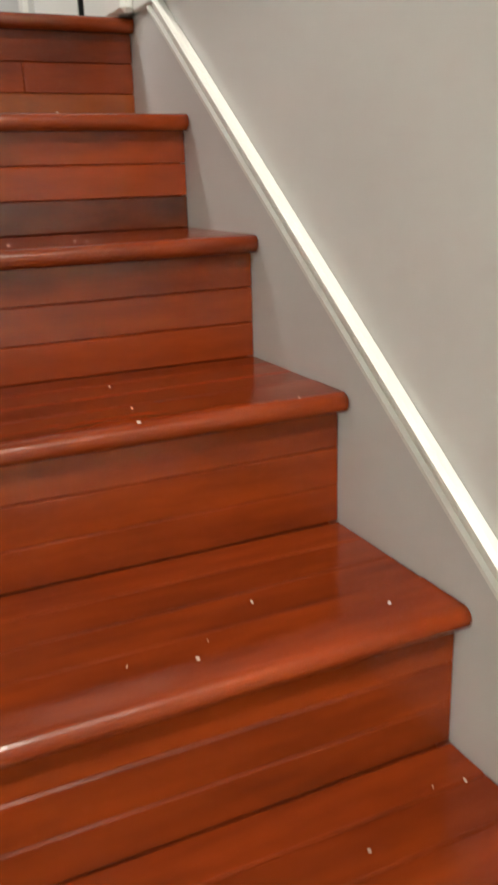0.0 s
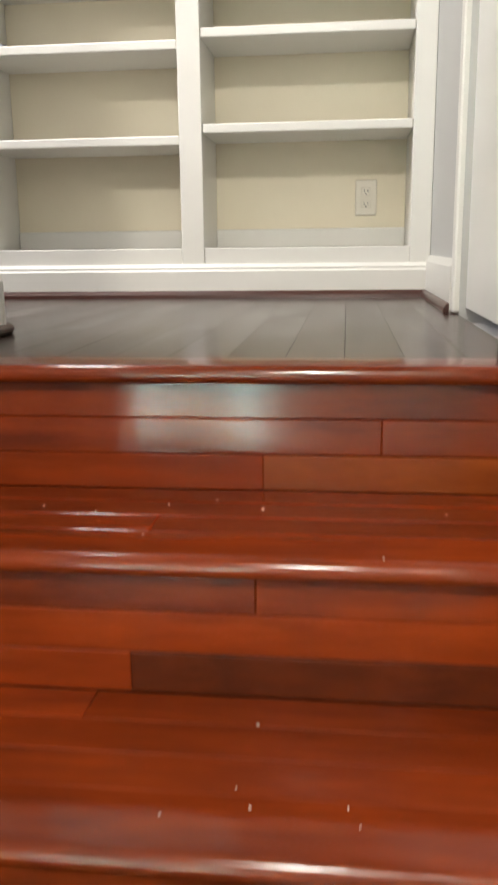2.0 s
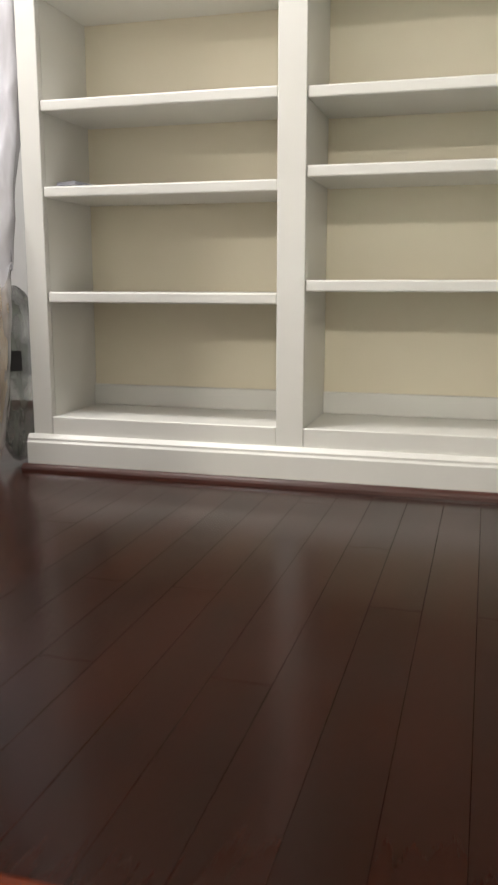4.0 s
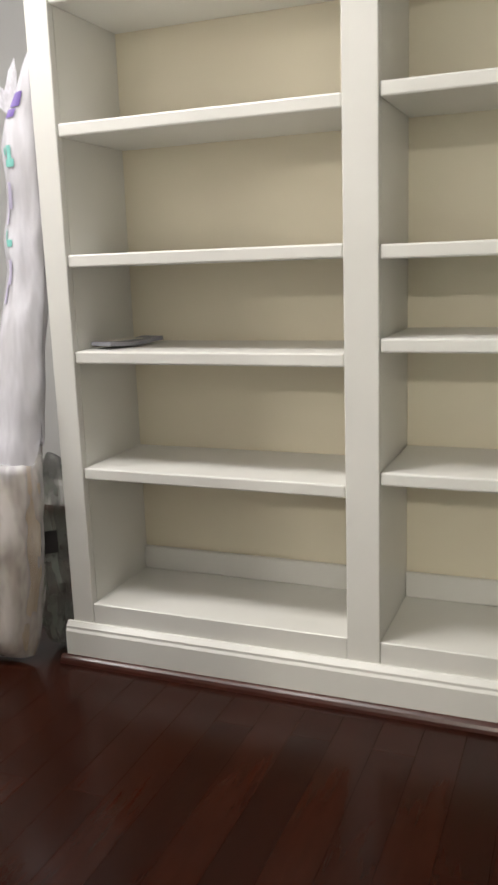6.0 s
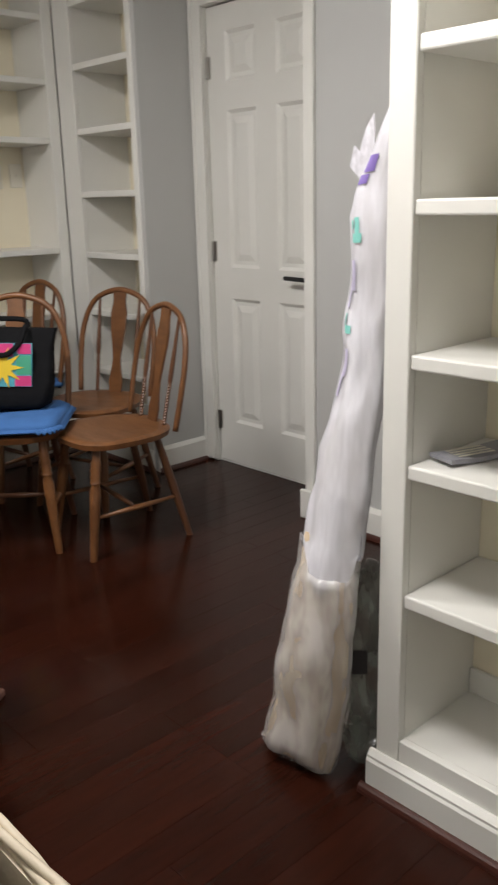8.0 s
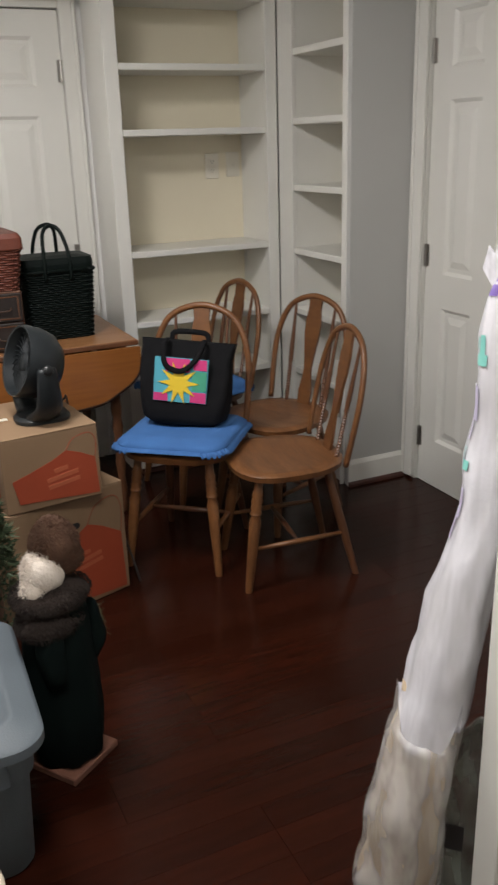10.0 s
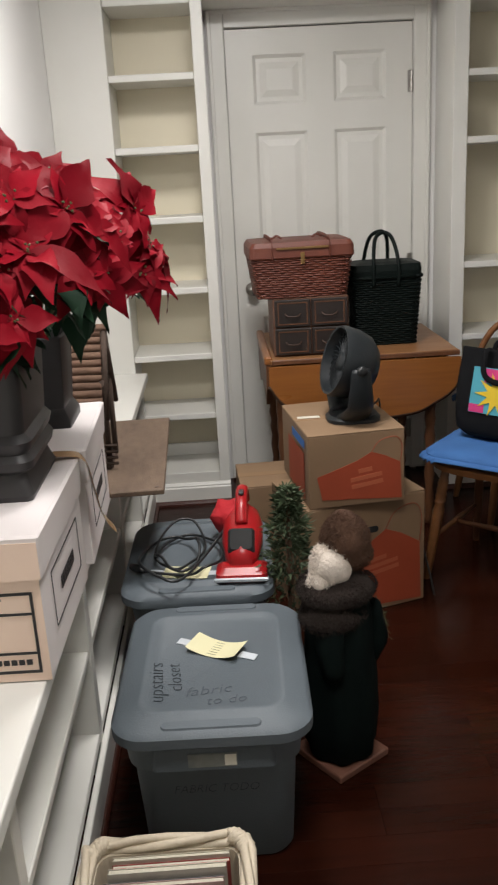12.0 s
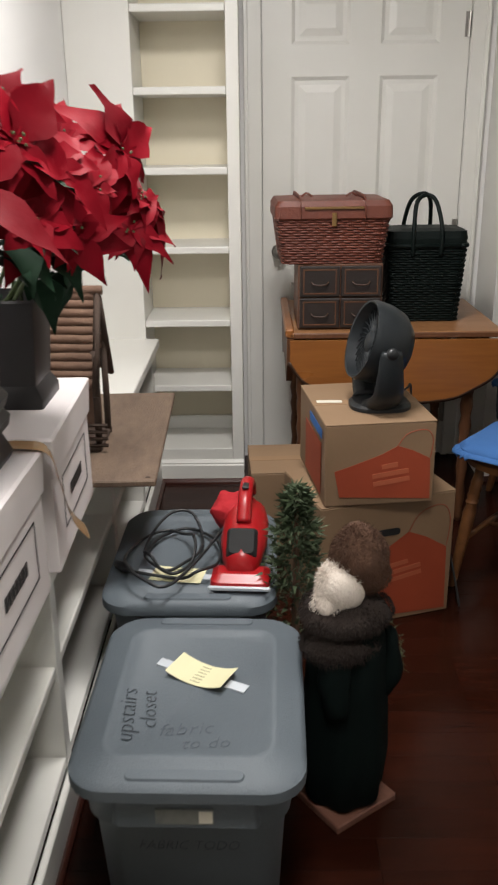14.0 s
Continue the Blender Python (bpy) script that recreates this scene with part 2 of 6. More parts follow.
def door_leaf(width, height, cols, rows):
    """A moulded door, front face at y = 0 facing -y; cols and rows list the panels' spans."""
    bm = bmesh.new()
    xs = sorted({0.0, width, *[a for c in cols for a in c]})
    zs = sorted({0.0, height, *[a for r in rows for a in r]})
    for xa, xb in zip(xs, xs[1:]):
        for za, zb in zip(zs, zs[1:]):
            if any(abs(xa - c[0]) < 1e-6 for c in cols) and any(abs(za - r[0]) < 1e-6 for r in rows):
                panel_face(bm, xa, xb, za, zb, 0.0, 0.011)
            else:
                bm.faces.new([bm.verts.new(p) for p in ((xa, 0, za), (xb, 0, za), (xb, 0, zb), (xa, 0, zb))])
    bmesh.ops.remove_doubles(bm, verts=bm.verts[:], dist=1e-5)
    bmesh.ops.recalc_face_normals(bm, faces=bm.faces[:])
    for f in bm.faces:
        if f.normal.y > 0.2:
            f.normal_flip()
    box(0, width, 0.012, 0.036, 0, height, bm=bm)
    return bm


SIX_ROWS = [(0.20, 0.79), (0.93, 1.60), (1.715, 1.915)]


def six_panel_door(name, m, width, height, label, hinge_right, knob, lever=False):
    d = thing(name, m, label, "door", kind="structure")
    cols = [(0.115, width / 2 - 0.06), (width / 2 + 0.06, width - 0.115)]
    part("door_leaf", door_leaf(width, height, cols, SIX_ROWS), M_WHITE, d)
    hx = width - 0.004 if hinge_right else 0.004
    for z in (0.2, 1.0, 1.78):
        b = bmesh.new()
        bmesh.ops.create_cone(b, segments=10, radius1=0.007, radius2=0.007, depth=0.09, cap_ends=True)
        b.transform(Matrix.Translation((hx, -0.006, z)))
        box(hx - 0.016, hx + 0.016, -0.002, 0.002, z - 0.045, z + 0.045, bm=b)
        part("hinge", b, M_METAL, d, "metal door hinge")
    kx = 0.065 if hinge_right else width - 0.065
    b = bmesh.new()
    for r, dd, yy in ((0.03, 0.012, -0.006), (0.012, 0.05, -0.03)):
        c = bmesh.new()
        bmesh.ops.create_cone(c, segments=16, radius1=r, radius2=r, depth=dd, cap_ends=True)
        join(b, c, Matrix.Translation((kx, yy, knob)) @ Matrix.Rotation(radians(90), 4, "X"))
    c = bmesh.new()
    bmesh.ops.create_uvsphere(c, u_segments=14, v_segments=8, radius=0.027)
    join(b, c, Matrix.Translation((kx, -0.055, knob)) @ Matrix.Diagonal((1, 0.7, 1, 1)))
    if lever:
        b = tube([(kx, 0.0, knob), (kx, -0.045, knob), (kx - 0.012, -0.052, knob), (kx - 0.15, -0.052, knob + 0.004)], 0.009, 8)
        part("door_lever", b, M_BLACK, d, "black door lever", smooth=True)
        return d
    part("door_knob", b, M_METAL, d, "dark metal door knob", smooth=True)
    return d


def casing(parent, width, height, w, depth, y=0.0):
    """Three trim boards round an opening of the given width and height, with a raised outer bead."""
    for a, b in ((-w, -0.004), (width + 0.004, width + w)):
        bm = box(a, b, y - depth, y, 0, height + w, 0.003)
        o = a if a < 0 else b - 0.018
        box(o, o + 0.018, y - depth - 0.008, y - depth + 0.002, 0, height + w, 0.003, bm=bm)
        part("casing", bm, M_WHITE, parent)
    bm = box(-0.0035, width + 0.0035, y - depth, y, height + 0.004, height + w, 0.003)
    box(-w + 0.018, width + w - 0.018, y - depth - 0.008, y - depth + 0.002, height + w - 0.018, height + w, 0.003, bm=bm)
    part("casing", bm, M_WHITE, parent)


def jambs(parent, width, height, y):
    for a, b in ((-0.03, -0.0025), (width + 0.0025, width + 0.03)):
        part("jamb", box(a, b, y, 0.06, -0.01, height + 0.03), M_WHITE, parent)
    part("jamb", box(-0.0024, width + 0.0024, y, 0.06, height + 0.003, height + 0.03), M_WHITE, parent)


# west door, between the bookcases
d = six_panel_door("door_1", pose(X_DOOR - 0.01, 0.83, 0.012, 0, 0, 90), 0.81, 2.018, "closed white six-panel door in a deep recess", True, 0.92)
casing(d, 0.81, 2.02, 0.075, 0.012, -0.004)
jambs(d, 0.81, 2.02, -0.003)
# north door
d = six_panel_door("door_2", pose(-3.495, Y_ND + 0.02, 0.012), 0.72, 2.018, "closed white six-panel door with a dark lever", False, 0.90, True)
casing(d, 0.72, 2.02, 0.075, 0.016, -0.02)
jambs(d, 0.72, 2.02, -0.019)
part("threshold", box(-0.004, 0.72, 0.0, 0.1, -0.010, -0.002), M_WHITE, d, "pale door threshold strip")

# closet doors of the landing
cl = thing("closet_door", pose(0.02, 0.80, 0.012, 0, 0, -90), "plain white folding closet door, nearly closed", "door", kind="structure")
part("casing", box(-0.055, -0.002, -0.034, -0.012, -0.01, 2.12, 0.004), M_WHITE, cl)
part("casing", box(-0.002, 0.80, -0.034, -0.012, 2.05, 2.12, 0.004), M_WHITE, cl)
bm = box(0.752, 0.868, -0.034, -0.012, -0.01, 2.05, 0.004)
box(0.775, 0.868, -0.046, -0.032, 0.10, 2.05, 0.006, bm=bm)
box(0.760, 0.872, -0.052, -0.012, -0.01, 0.10, 0.008, bm=bm)
part("casing", bm, M_WHITE, cl, "white casing with a plinth block")
part("door_leaf", box(0.0, 0.424, -0.006, 0.03, 0, 2.03, 0.003), M_WHITE, cl)
part("door_leaf", door_leaf(0.272, 2.03, [(0.06, 0.212)], [(0.26, 0.95), (1.10, 1.85)]), M_WHITE, cl).location = (0.472, -0.006, 0)
# black strip: shade on the leaf's edge in the gap, put into colour
part("leaf_edge_shade", box(0.4243, 0.4300, -0.0055, 0.03, 0.012, 2.03), M_BLACK, cl, "black strip for the shaded leaf edge in the gap")
# second black strip, added so that the gap's depth stays dark
part("gap_shade_strip", box(0.425, 0.471, 0.031, 0.045, 0, 2.03), M_BLACK, cl, "black strip for the shade behind the gap")

# ---- floor ----
fl = structure("floor", box(-4.5, 0.0, 0.001, 2.99, -0.14, -0.0185), M_SHOE, "dark brown polished hardwood strip floor", "floor")

# ---- stairs ----
stairs = thing("stairs", pose(0, Y_ST, 0), "glossy reddish cherry wooden stairs with rounded nosings", "stairs", kind="structure")
rng = random.Random(5)
def nosing_mesh(length):
    pts = [(0.0, 0.0), (0.0, -0.026)]
    for k in range(9):
        a = -math.pi / 2 + math.pi * k / 8
        pts.append((-0.073 - 0.014 * math.cos(a), -0.013 + 0.013 * math.sin(a)))
    return prism([(u, v) for u, v in pts][::-1], "x", -length, 0)
for k in range(STEPS):
    y, z = -RUN * k, -RISE * k
    ob = shade(part("nosing", nosing_mesh(STAIR_W), M_CHERRY, stairs), 50)
    ob.location = (-0.001, y + 0.087, z)
    # three boards up the riser, each in two lengths
    h = (RISE - 0.024) / 3
    if k < STEPS:
        for j in range(3):
            cut = {(1, 0): -0.346, (1, 1): -0.66, (1, 2): -0.493, (0, 1): -0.20, (0, 2): -0.36, (2, 0): -0.62, (3, 1): -0.52}.get((k, j))
            zz = z - 0.024 - h * (j + 1)
            wood = {(0, 2): M_CHERRYLIGHT, (1, 2): M_CHERRYDARK}.get((k, j), M_CHERRY)
            spans = [(-STAIR_W, cut - 0.0001, M_CHERRY), (cut, -0.001, wood)] if cut else [(-STAIR_W, -0.001, M_CHERRY)]
            for x0, x1, mt in spans:
                part("riser_board", box(x0, x1, y + 0.025, y + 0.043, zz, zz + h - 0.0006, 0.0014), mt, stairs)
    if 0 < k:
        w = (RUN - 0.087 + 0.025) / 3
        for j in range(3):
            cut = -rng.uniform(0.2, 0.65) if (k + j) % 3 == 1 else None
            y0 = y + 0.087 + w * j
            for x0, x1 in [(-STAIR_W, cut - 0.0001), (cut, -0.001)] if cut else [(-STAIR_W, -0.001)]:
                part("tread_board", box(x0, x1, y0 + 0.0004, y0 + w, z - 0.02, z, 0.0020, segments=2), M_CHERRY, stairs)
# solid body under the boards
pts = [(0.044, -0.03)]
for k in range(STEPS):
    pts.append((-RUN * k + 0.044, -RISE * (k + 1) - 0.021))
    if k < STEPS - 1:
        pts.append((-RUN * (k + 1) + 0.044, -RISE * (k + 1) - 0.021))
pts.append((0.044, LOW - 0.021))
part("stair_carcass", prism(pts, "x", -STAIR_W + 0.004, -0.004), M_SHOE, stairs)
# sloping moulding on the wall
slope = RISE / RUN
trim = thing("stair_moulding", pose(-0.001, -0.150, 0.012), "white sloping wall moulding above the stairs", "trim", kind="structure")
def moulding(length, prof):
    return prism(prof, "y", 0, length)
ang = math.degrees(math.atan(slope))
prof = [(0.0, -0.020), (-0.006, -0.020), (-0.010, -0.017), (-0.010, -0.012), (-0.005, -0.009), (-0.008, 0.001), (-0.013, 0.007), (-0.016, 0.010), (-0.016, 0.014), (-0.009, 0.017), (0.0, 0.018)]
b = moulding(4.4, prof)
b.transform(Matrix.Rotation(radians(180 + ang), 4, "X") @ Matrix.Diagonal((1, 1, -1, 1)))
bmesh.ops.recalc_face_normals(b, faces=b.faces[:])
part("moulding", b, M_WHITE, trim)

# ---- bookcases ----
def bookcase(name, m, label, bays, height, depth, base, left=0.0, right=0.0, bottom=0.148, thick=0.028, foot=(0.0, 0.0), back=M_CREAM):
    """Built-in shelves. bays: (x0, x1, heights of the shelves' lower edges). Front at y = 0 facing -y."""
    e = thing(name, m, label, "bookcase")
    xs = [left] + [v for b in bays for v in b[:2]] + [right]
    for k in range(0, len(xs), 2):
        part("stile", box(xs[k], xs[k + 1], -0.001, 0.02, base - 0.01, height, 0.002), M_WHITE, e)
        p0, p1 = (xs[k] + 0.001, xs[k + 1]) if k == 0 else ((xs[k], xs[k + 1] - 0.001) if k == len(xs) - 2 else (xs[k], xs[k + 1]))
        part("side_panel", box(p0, p1, 0.02, depth, 0, height), M_WHITE, e)
    for x0, x1, zs in bays:
        part("back_panel", box(x0 + 0.0005, x1 - 0.0005, depth - 0.012, depth, bottom - 0.03, height), back, e)
        part("bottom_rail", box(x0 + 0.0005, x1 - 0.0005, 0.0005, 0.02, base - 0.01, bottom, 0.002), M_WHITE, e)
        part("bottom_shelf", box(x0 + 0.0005, x1 - 0.0005, 0.02, depth - 0.012, bottom - 0.02, bottom - 0.001), M_WHITE, e)
        part("top_rail", box(x0 + 0.0005, x1 - 0.0005, 0.0005, 0.02, height - 0.09, height, 0.002), M_WHITE, e)
        part("cleat", box(x0 + 0.0005, x1 - 0.0005, depth - 0.026, depth - 0.012, bottom - 0.001, bottom + 0.06, 0.003), M_WHITE, e)
        for z in zs:
            part("shelf", box(x0 + 0.001, x1 - 0.001, 0.003, depth - 0.0125, z, z + thick, 0.004, segments=2), M_WHITE, e)
    f0, f1 = left - foot[0], right + foot[1]
    bm = prism([(0.0, 0.0), (-0.020, 0.0), (-0.020, base - 0.022), (-0.016, base - 0.016), (-0.016, base - 0.010), (-0.006, base), (0.0, base)], "x", f0, f1)
    if foot[0]:
        box(f0, left, 0.0, depth, 0, base - 0.016, 0.003, bm=bm)
    part("baseboard", bm, M_WHITE, e)
    pts = [(-0.020, 0.0)] + [(-0.020 - 0.016 * math.cos(a), 0.02 * math.sin(a)) for a in [math.pi / 2 * k / 4 for k in range(5)]]
    part("shoe_moulding", prism(pts, "x", f0 - (0.012 if foot[0] else 0), f1), M_SHOE, e, "dark stained shoe moulding")
    return e


TOP = CEIL - 0.003
A_SH = [0.452, 0.720, 0.931, 1.203, 1.464, 1.735, 2.00]
B_SH = [0.483, 0.749, 0.926, 1.215, 1.48, 1.75, 2.02]
bookcase("bookcase", pose(-1.437, Y_A, 0), "empty white built-in bookcase with cream back panels", [(0.057, 0.680, A_SH), (0.750, 1.375, B_SH)], TOP, 0.285, 0.10, 0.0, 1.436, foot=(0.012, 0.0))
NB_SH = [0.42, 0.71, 0.985, 1.265, 1.545, 1.825, 2.09]
bookcase("bookcase", pose(X_WEST, Y_NB, 0), "narrow empty white corner bookcase beside chairs", [(0.135, 0.565, NB_SH)], TOP, 0.30, 0.10, 0.002, 0.60)
W2_SH = [0.145 + 0.27, 0.69, 1.005, 1.515, 1.775, 2.05]
bookcase("bookcase", pose(X_WEST, 1.745, 0, 0, 0, 90), "empty white built-in bookcase with a wall outlet", [(0.06, 0.735, W2_SH)], TOP, 0.295, 0.10, 0.0, 0.79)
W1_SH = [0.40, 0.672, 0.962, 1.258, 1.54, 1.815, 2.09]
bookcase("bookcase", pose(X_WEST, Y_S + 0.001, 0, 0, 0, 90), "narrow empty white bookcase beside the closed door", [(0.24, 0.583, W1_SH)], TOP, 0.295, 0.10, 0.0, 0.63)
structure("door_header", box(X_WEST - 0.28, X_WEST + 0.001, 0.742, 1.744, 2.105, CEIL - 0.003, 0.002), M_WHITE, "white header panel over the recessed door", "trim")

# ---- low bookcase along the south wall ----
LOWTOP = 0.627
lowb = thing("low_bookcase", pose(0, 0, 0), "low white bookcase with a wide top against the wall", "bookcase")
x_e, x_w, yf = -0.895, X_WEST - 0.002, 0.375
part("top_board", box(x_w, x_e + 0.018, Y_S + 0.002, yf + 0.028, LOWTOP - 0.035, LOWTOP, 0.005, segments=2), M_WHITE, lowb)
edges = [x_e, -1.60, -2.35, -3.10, -3.72, x_w + 0.04]
for xx in edges:
    part("divider", box(xx - 0.04, xx, Y_S + 0.004, yf, 0.0, LOWTOP - 0.036, 0.002), M_WHITE, lowb)
for xa, xb in zip(edges, edges[1:]):
    part("shelf", box(xb + 0.001, xa - 0.041, Y_S + 0.004, yf - 0.004, 0.335, 0.36, 0.003), M_WHITE, lowb)
    part("bottom_shelf", box(xb + 0.001, xa - 0.041, Y_S + 0.004, yf - 0.002, 0.10, 0.125, 0.002), M_WHITE, lowb)
part("baseboard", box(x_w, x_e + 0.014, yf, yf + 0.016, 0, 0.098, 0.003), M_WHITE, lowb)
part("shoe_moulding", box(x_w, x_e + 0.02, yf + 0.016, yf + 0.03, 0, 0.018, 0.006), M_SHOE, lowb, "dark stained shoe moulding")
part("baseboard", box(x_e, x_e + 0.014, Y_S + 0.004, yf, 0, 0.13, 0.003), M_WHITE, lowb)
part("shoe_moulding", box(x_e + 0.0145, x_e + 0.032, Y_S + 0.03, yf + 0.012, 0, 0.018, 0.006), M_SHOE, lowb, "dark stained shoe moulding")

# baseboards
def baseboard(x0, y0, x1, y1, h=0.12):
    m = pose(x0, y0, 0, 0, 0, math.degrees(math.atan2(y1 - y0, x1 - x0)))
    L = math.hypot(x1 - x0, y1 - y0)
    e = thing("baseboard", m, "white baseboard with dark shoe moulding", "baseboard", kind="structure")
    part("board", prism([(0.0, 0.0), (-0.014, 0.0), (-0.014, h - 0.018), (-0.006, h), (0.0, h)], "x", 0, L), M_WHITE, e)
    pts = [(-0.014, 0.0)] + [(-0.014 - 0.014 * math.cos(a), 0.02 * math.sin(a)) for a in [math.pi / 2 * k / 4 for k in range(5)]]
    part("shoe_moulding", prism(pts, "x", 0, L), M_SHOE, e)
baseboard(-0.001, Y_A - 0.03, -0.001, 0.86)
baseboard(-2.608, 2.599, -1.44, 2.599)
baseboard(-3.572, Y_NB, -3.572, Y_ND - 0.02)
baseboard(-0.915, Y_S, -0.785, Y_S)
cb = structure("corner_trim", box(-2.66, -2.611, 2.585, Y_ND - 0.03, 0.0, CEIL - 0.002, 0.003), M_WHITE, "white corner board at the door recess", "trim")
structure("corner_trim", box(-2.675, -2.60, 2.568, 2.584, 0.0, 0.12, 0.004), M_WHITE, "white base block of the corner board", "trim")

# ---- more building helpers ----
def lathe(profile, segments=14, cap=True):
    """A turned solid about z from (radius, z) pairs, bottom to top."""
    bm = bmesh.new()
    rings = []
    for r, z in profile:
        rings.append([bm.verts.new((r * math.cos(2 * math.pi * k / segments), r * math.sin(2 * math.pi * k / segments), z)) for k in range(segments)])
    for a, b in zip(rings, rings[1:]):
        for k in range(segments):
            bm.faces.new((a[k], a[(k + 1) % segments], b[(k + 1) % segments], b[k]))
    if cap:
        bm.faces.new(rings[0][::-1])
        bm.faces.new(rings[-1])
    return bm


def smooth_line(points, n=6):
    """Points along a soft curve through the given ones."""
    p = [Vector(q) for q in points]
    out = []
    for k in range(len(p) - 1):
        a, b, c, d = p[max(k - 1, 0)], p[k], p[k + 1], p[min(k + 2, len(p) - 1)]
        for j in range(n):
            t = j / n
            out.append(0.5 * ((2 * b) + (c - a) * t + (2 * a - 5 * b + 4 * c - d) * t * t + (3 * b - a - 3 * c + d) * t ** 3))
    out.append(p[-1])
    return out


def rounded(hx, hy, r, n=5):
    out = []
    for cx, cy, a0 in ((hx - r, hy - r, 0), (-hx + r, hy - r, 90), (-hx + r, -hy + r, 180), (hx - r, -hy + r, 270)):
        for k in range(n + 1):
            a = radians(a0 + 90 * k / n)
            out.append((cx + r * math.cos(a), cy + r * math.sin(a)))
    return out


def loft(sections, n=5, cap=(True, True), wob=None):
    """A hollow or capped solid through rounded rectangles (z, half x, half y, corner radius)."""
    bm = bmesh.new()
    rings = []
    for s in sections:
        z, hx, hy, r = s[:4]
        rings.append([bm.verts.new((x, y, z + (wob(x, y, z) if wob else 0))) for x, y in rounded(hx, hy, r, n)])
    m = len(rings[0])
    for a, b in zip(rings, rings[1:]):
        for k in range(m):
            bm.faces.new((a[k], a[(k + 1) % m], b[(k + 1) % m], b[k]))
    if cap[0]:
        bm.faces.new(rings[0][::-1])
    if cap[1]:
        bm.faces.new(rings[-1])
    return bm


def lettering(name, body, size, mat, parent, m, label="", slant=0.0, thin=0.0):
    cu = bpy.data.curves.new(name, "FONT")
    cu.body, cu.size, cu.extrude, cu.shear, cu.offset = body, size, 0.0002, slant, thin
    cu.align_x, cu.align_y, cu.resolution_u = "CENTER", "CENTER", 2
    tmp = bpy.data.objects.new(name, cu)
    scene.collection.objects.link(tmp)
    bpy.context.view_layer.update()
    me = bpy.data.meshes.new_from_object(tmp.evaluated_get(bpy.context.evaluated_depsgraph_get()))
    bpy.data.objects.remove(tmp)
    me.materials.clear()
    me.materials.append(mat)
    ob = new(name, me)
    ob.parent = parent
    ob.matrix_local = m
    if label:
        ob["label"] = label
    return ob


def crumple(bm, amount, scale, seed=0.0):
    for v in bm.verts:
        v.co += noise.noise_vector(v.co * scale + Vector((seed, seed * 2, 0))) * amount
    return bm


# ---- materials of the things ----
M_OAK = material("worn_oak", (0.21, 0.088, 0.030), 0.38, (0.09, 0.034, 0.012), 7, (3, 18, 6), 0.08, 60, vary=0.12, amount=0.9)
M_OAKDARK = material("dark_turned_oak", (0.15, 0.062, 0.026), 0.4, (0.075, 0.03, 0.014), 9, (8, 8, 2), 0.05, 60, amount=0.9)
M_MAPLE = material("orange_maple_leaf", (0.30, 0.112, 0.028), 0.3, (0.19, 0.063, 0.015), 5, (4, 1.2, 14), 0.04, 60, amount=0.9)
M_TABLETOP = material("worn_table_top", (0.33, 0.165, 0.07), 0.4, (0.20, 0.082, 0.03), 6, (9, 1.5, 4), 0.06, 60, amount=1.0)
M_EDGE = material("dark_table_edge", (0.05, 0.024, 0.014), 0.4)
M_CUSHION = material("blue_cushion_cloth", (0.05, 0.165, 0.43), 0.85, (0.04, 0.13, 0.35), 10, bump=0.5, bump_scale=220)
M_TOTE = material("black_canvas", (0.007, 0.007, 0.008), 0.9, (0.011, 0.011, 0.012), 20, bump=0.5, bump_scale=300, spec=0.12)
M_CARD = material("brown_cardboard", (0.27, 0.172, 0.098), 0.75, (0.22, 0.138, 0.077), 5, bump=0.1, bump_scale=90)
M_CARDEDGE = material("corrugated_edge", (0.30, 0.185, 0.10), 0.8)
M_ORANGE = material("orange_print", (0.36, 0.060, 0.022), 0.65, (0.30, 0.050, 0.018), 9)
M_ORANGE2 = material("pale_orange_print", (0.46, 0.115, 0.052), 0.65)
M_BLUETAPE = material("blue_tape", (0.03, 0.15, 0.45), 0.6)
M_WHITEBOX = material("white_file_box_card", (0.76, 0.71, 0.70), 0.6, (0.71, 0.65, 0.64), 5, bump=0.06, bump_scale=60)
M_PINKBOX = material("file_box_kraft_front", (0.80, 0.62, 0.50), 0.6, (0.76, 0.57, 0.46), 5, bump=0.06, bump_scale=60)
M_INK = material("black_ink", (0.02, 0.018, 0.018), 0.6)
M_TAPE = material("brown_packing_tape", (0.36, 0.22, 0.11), 0.25)
M_GREYTUB = material("grey_blue_plastic", (0.115, 0.138, 0.156), 0.55, (0.097, 0.118, 0.135), 6, bump=0.25, bump_scale=260)
M_NOTE = material("yellow_note_paper", (0.76, 0.72, 0.46), 0.7, (0.71, 0.67, 0.42), 8)
M_NOTEINK = material("note_pencil", (0.36, 0.34, 0.20), 0.7)
M_CLEARTAPE = material("clear_tape", (0.62, 0.66, 0.70), 0.2)
M_MARKER = material("marker_pen", (0.035, 0.045, 0.055), 0.6)
M_PENCIL = material("faded_marker", (0.085, 0.10, 0.12), 0.6)
M_LABEL = material("printed_label", (0.24, 0.25, 0.23), 0.5, (0.16, 0.17, 0.165), 40)
M_RED = material("red_vacuum_plastic", (0.37, 0.010, 0.013), 0.30, (0.31, 0.008, 0.011), 6)
M_REDCLOTH = material("red_dust_bag", (0.48, 0.012, 0.02), 0.8, (0.36, 0.008, 0.014), 14, bump=0.6, bump_scale=60)
M_RUBBER = material("black_plastic", (0.014, 0.015, 0.016), 0.38, (0.02, 0.021, 0.022), 12)
M_FAN = material("charcoal_fan_plastic", (0.014, 0.017, 0.019), 0.38, (0.019, 0.022, 0.024), 12, spec=0.3)
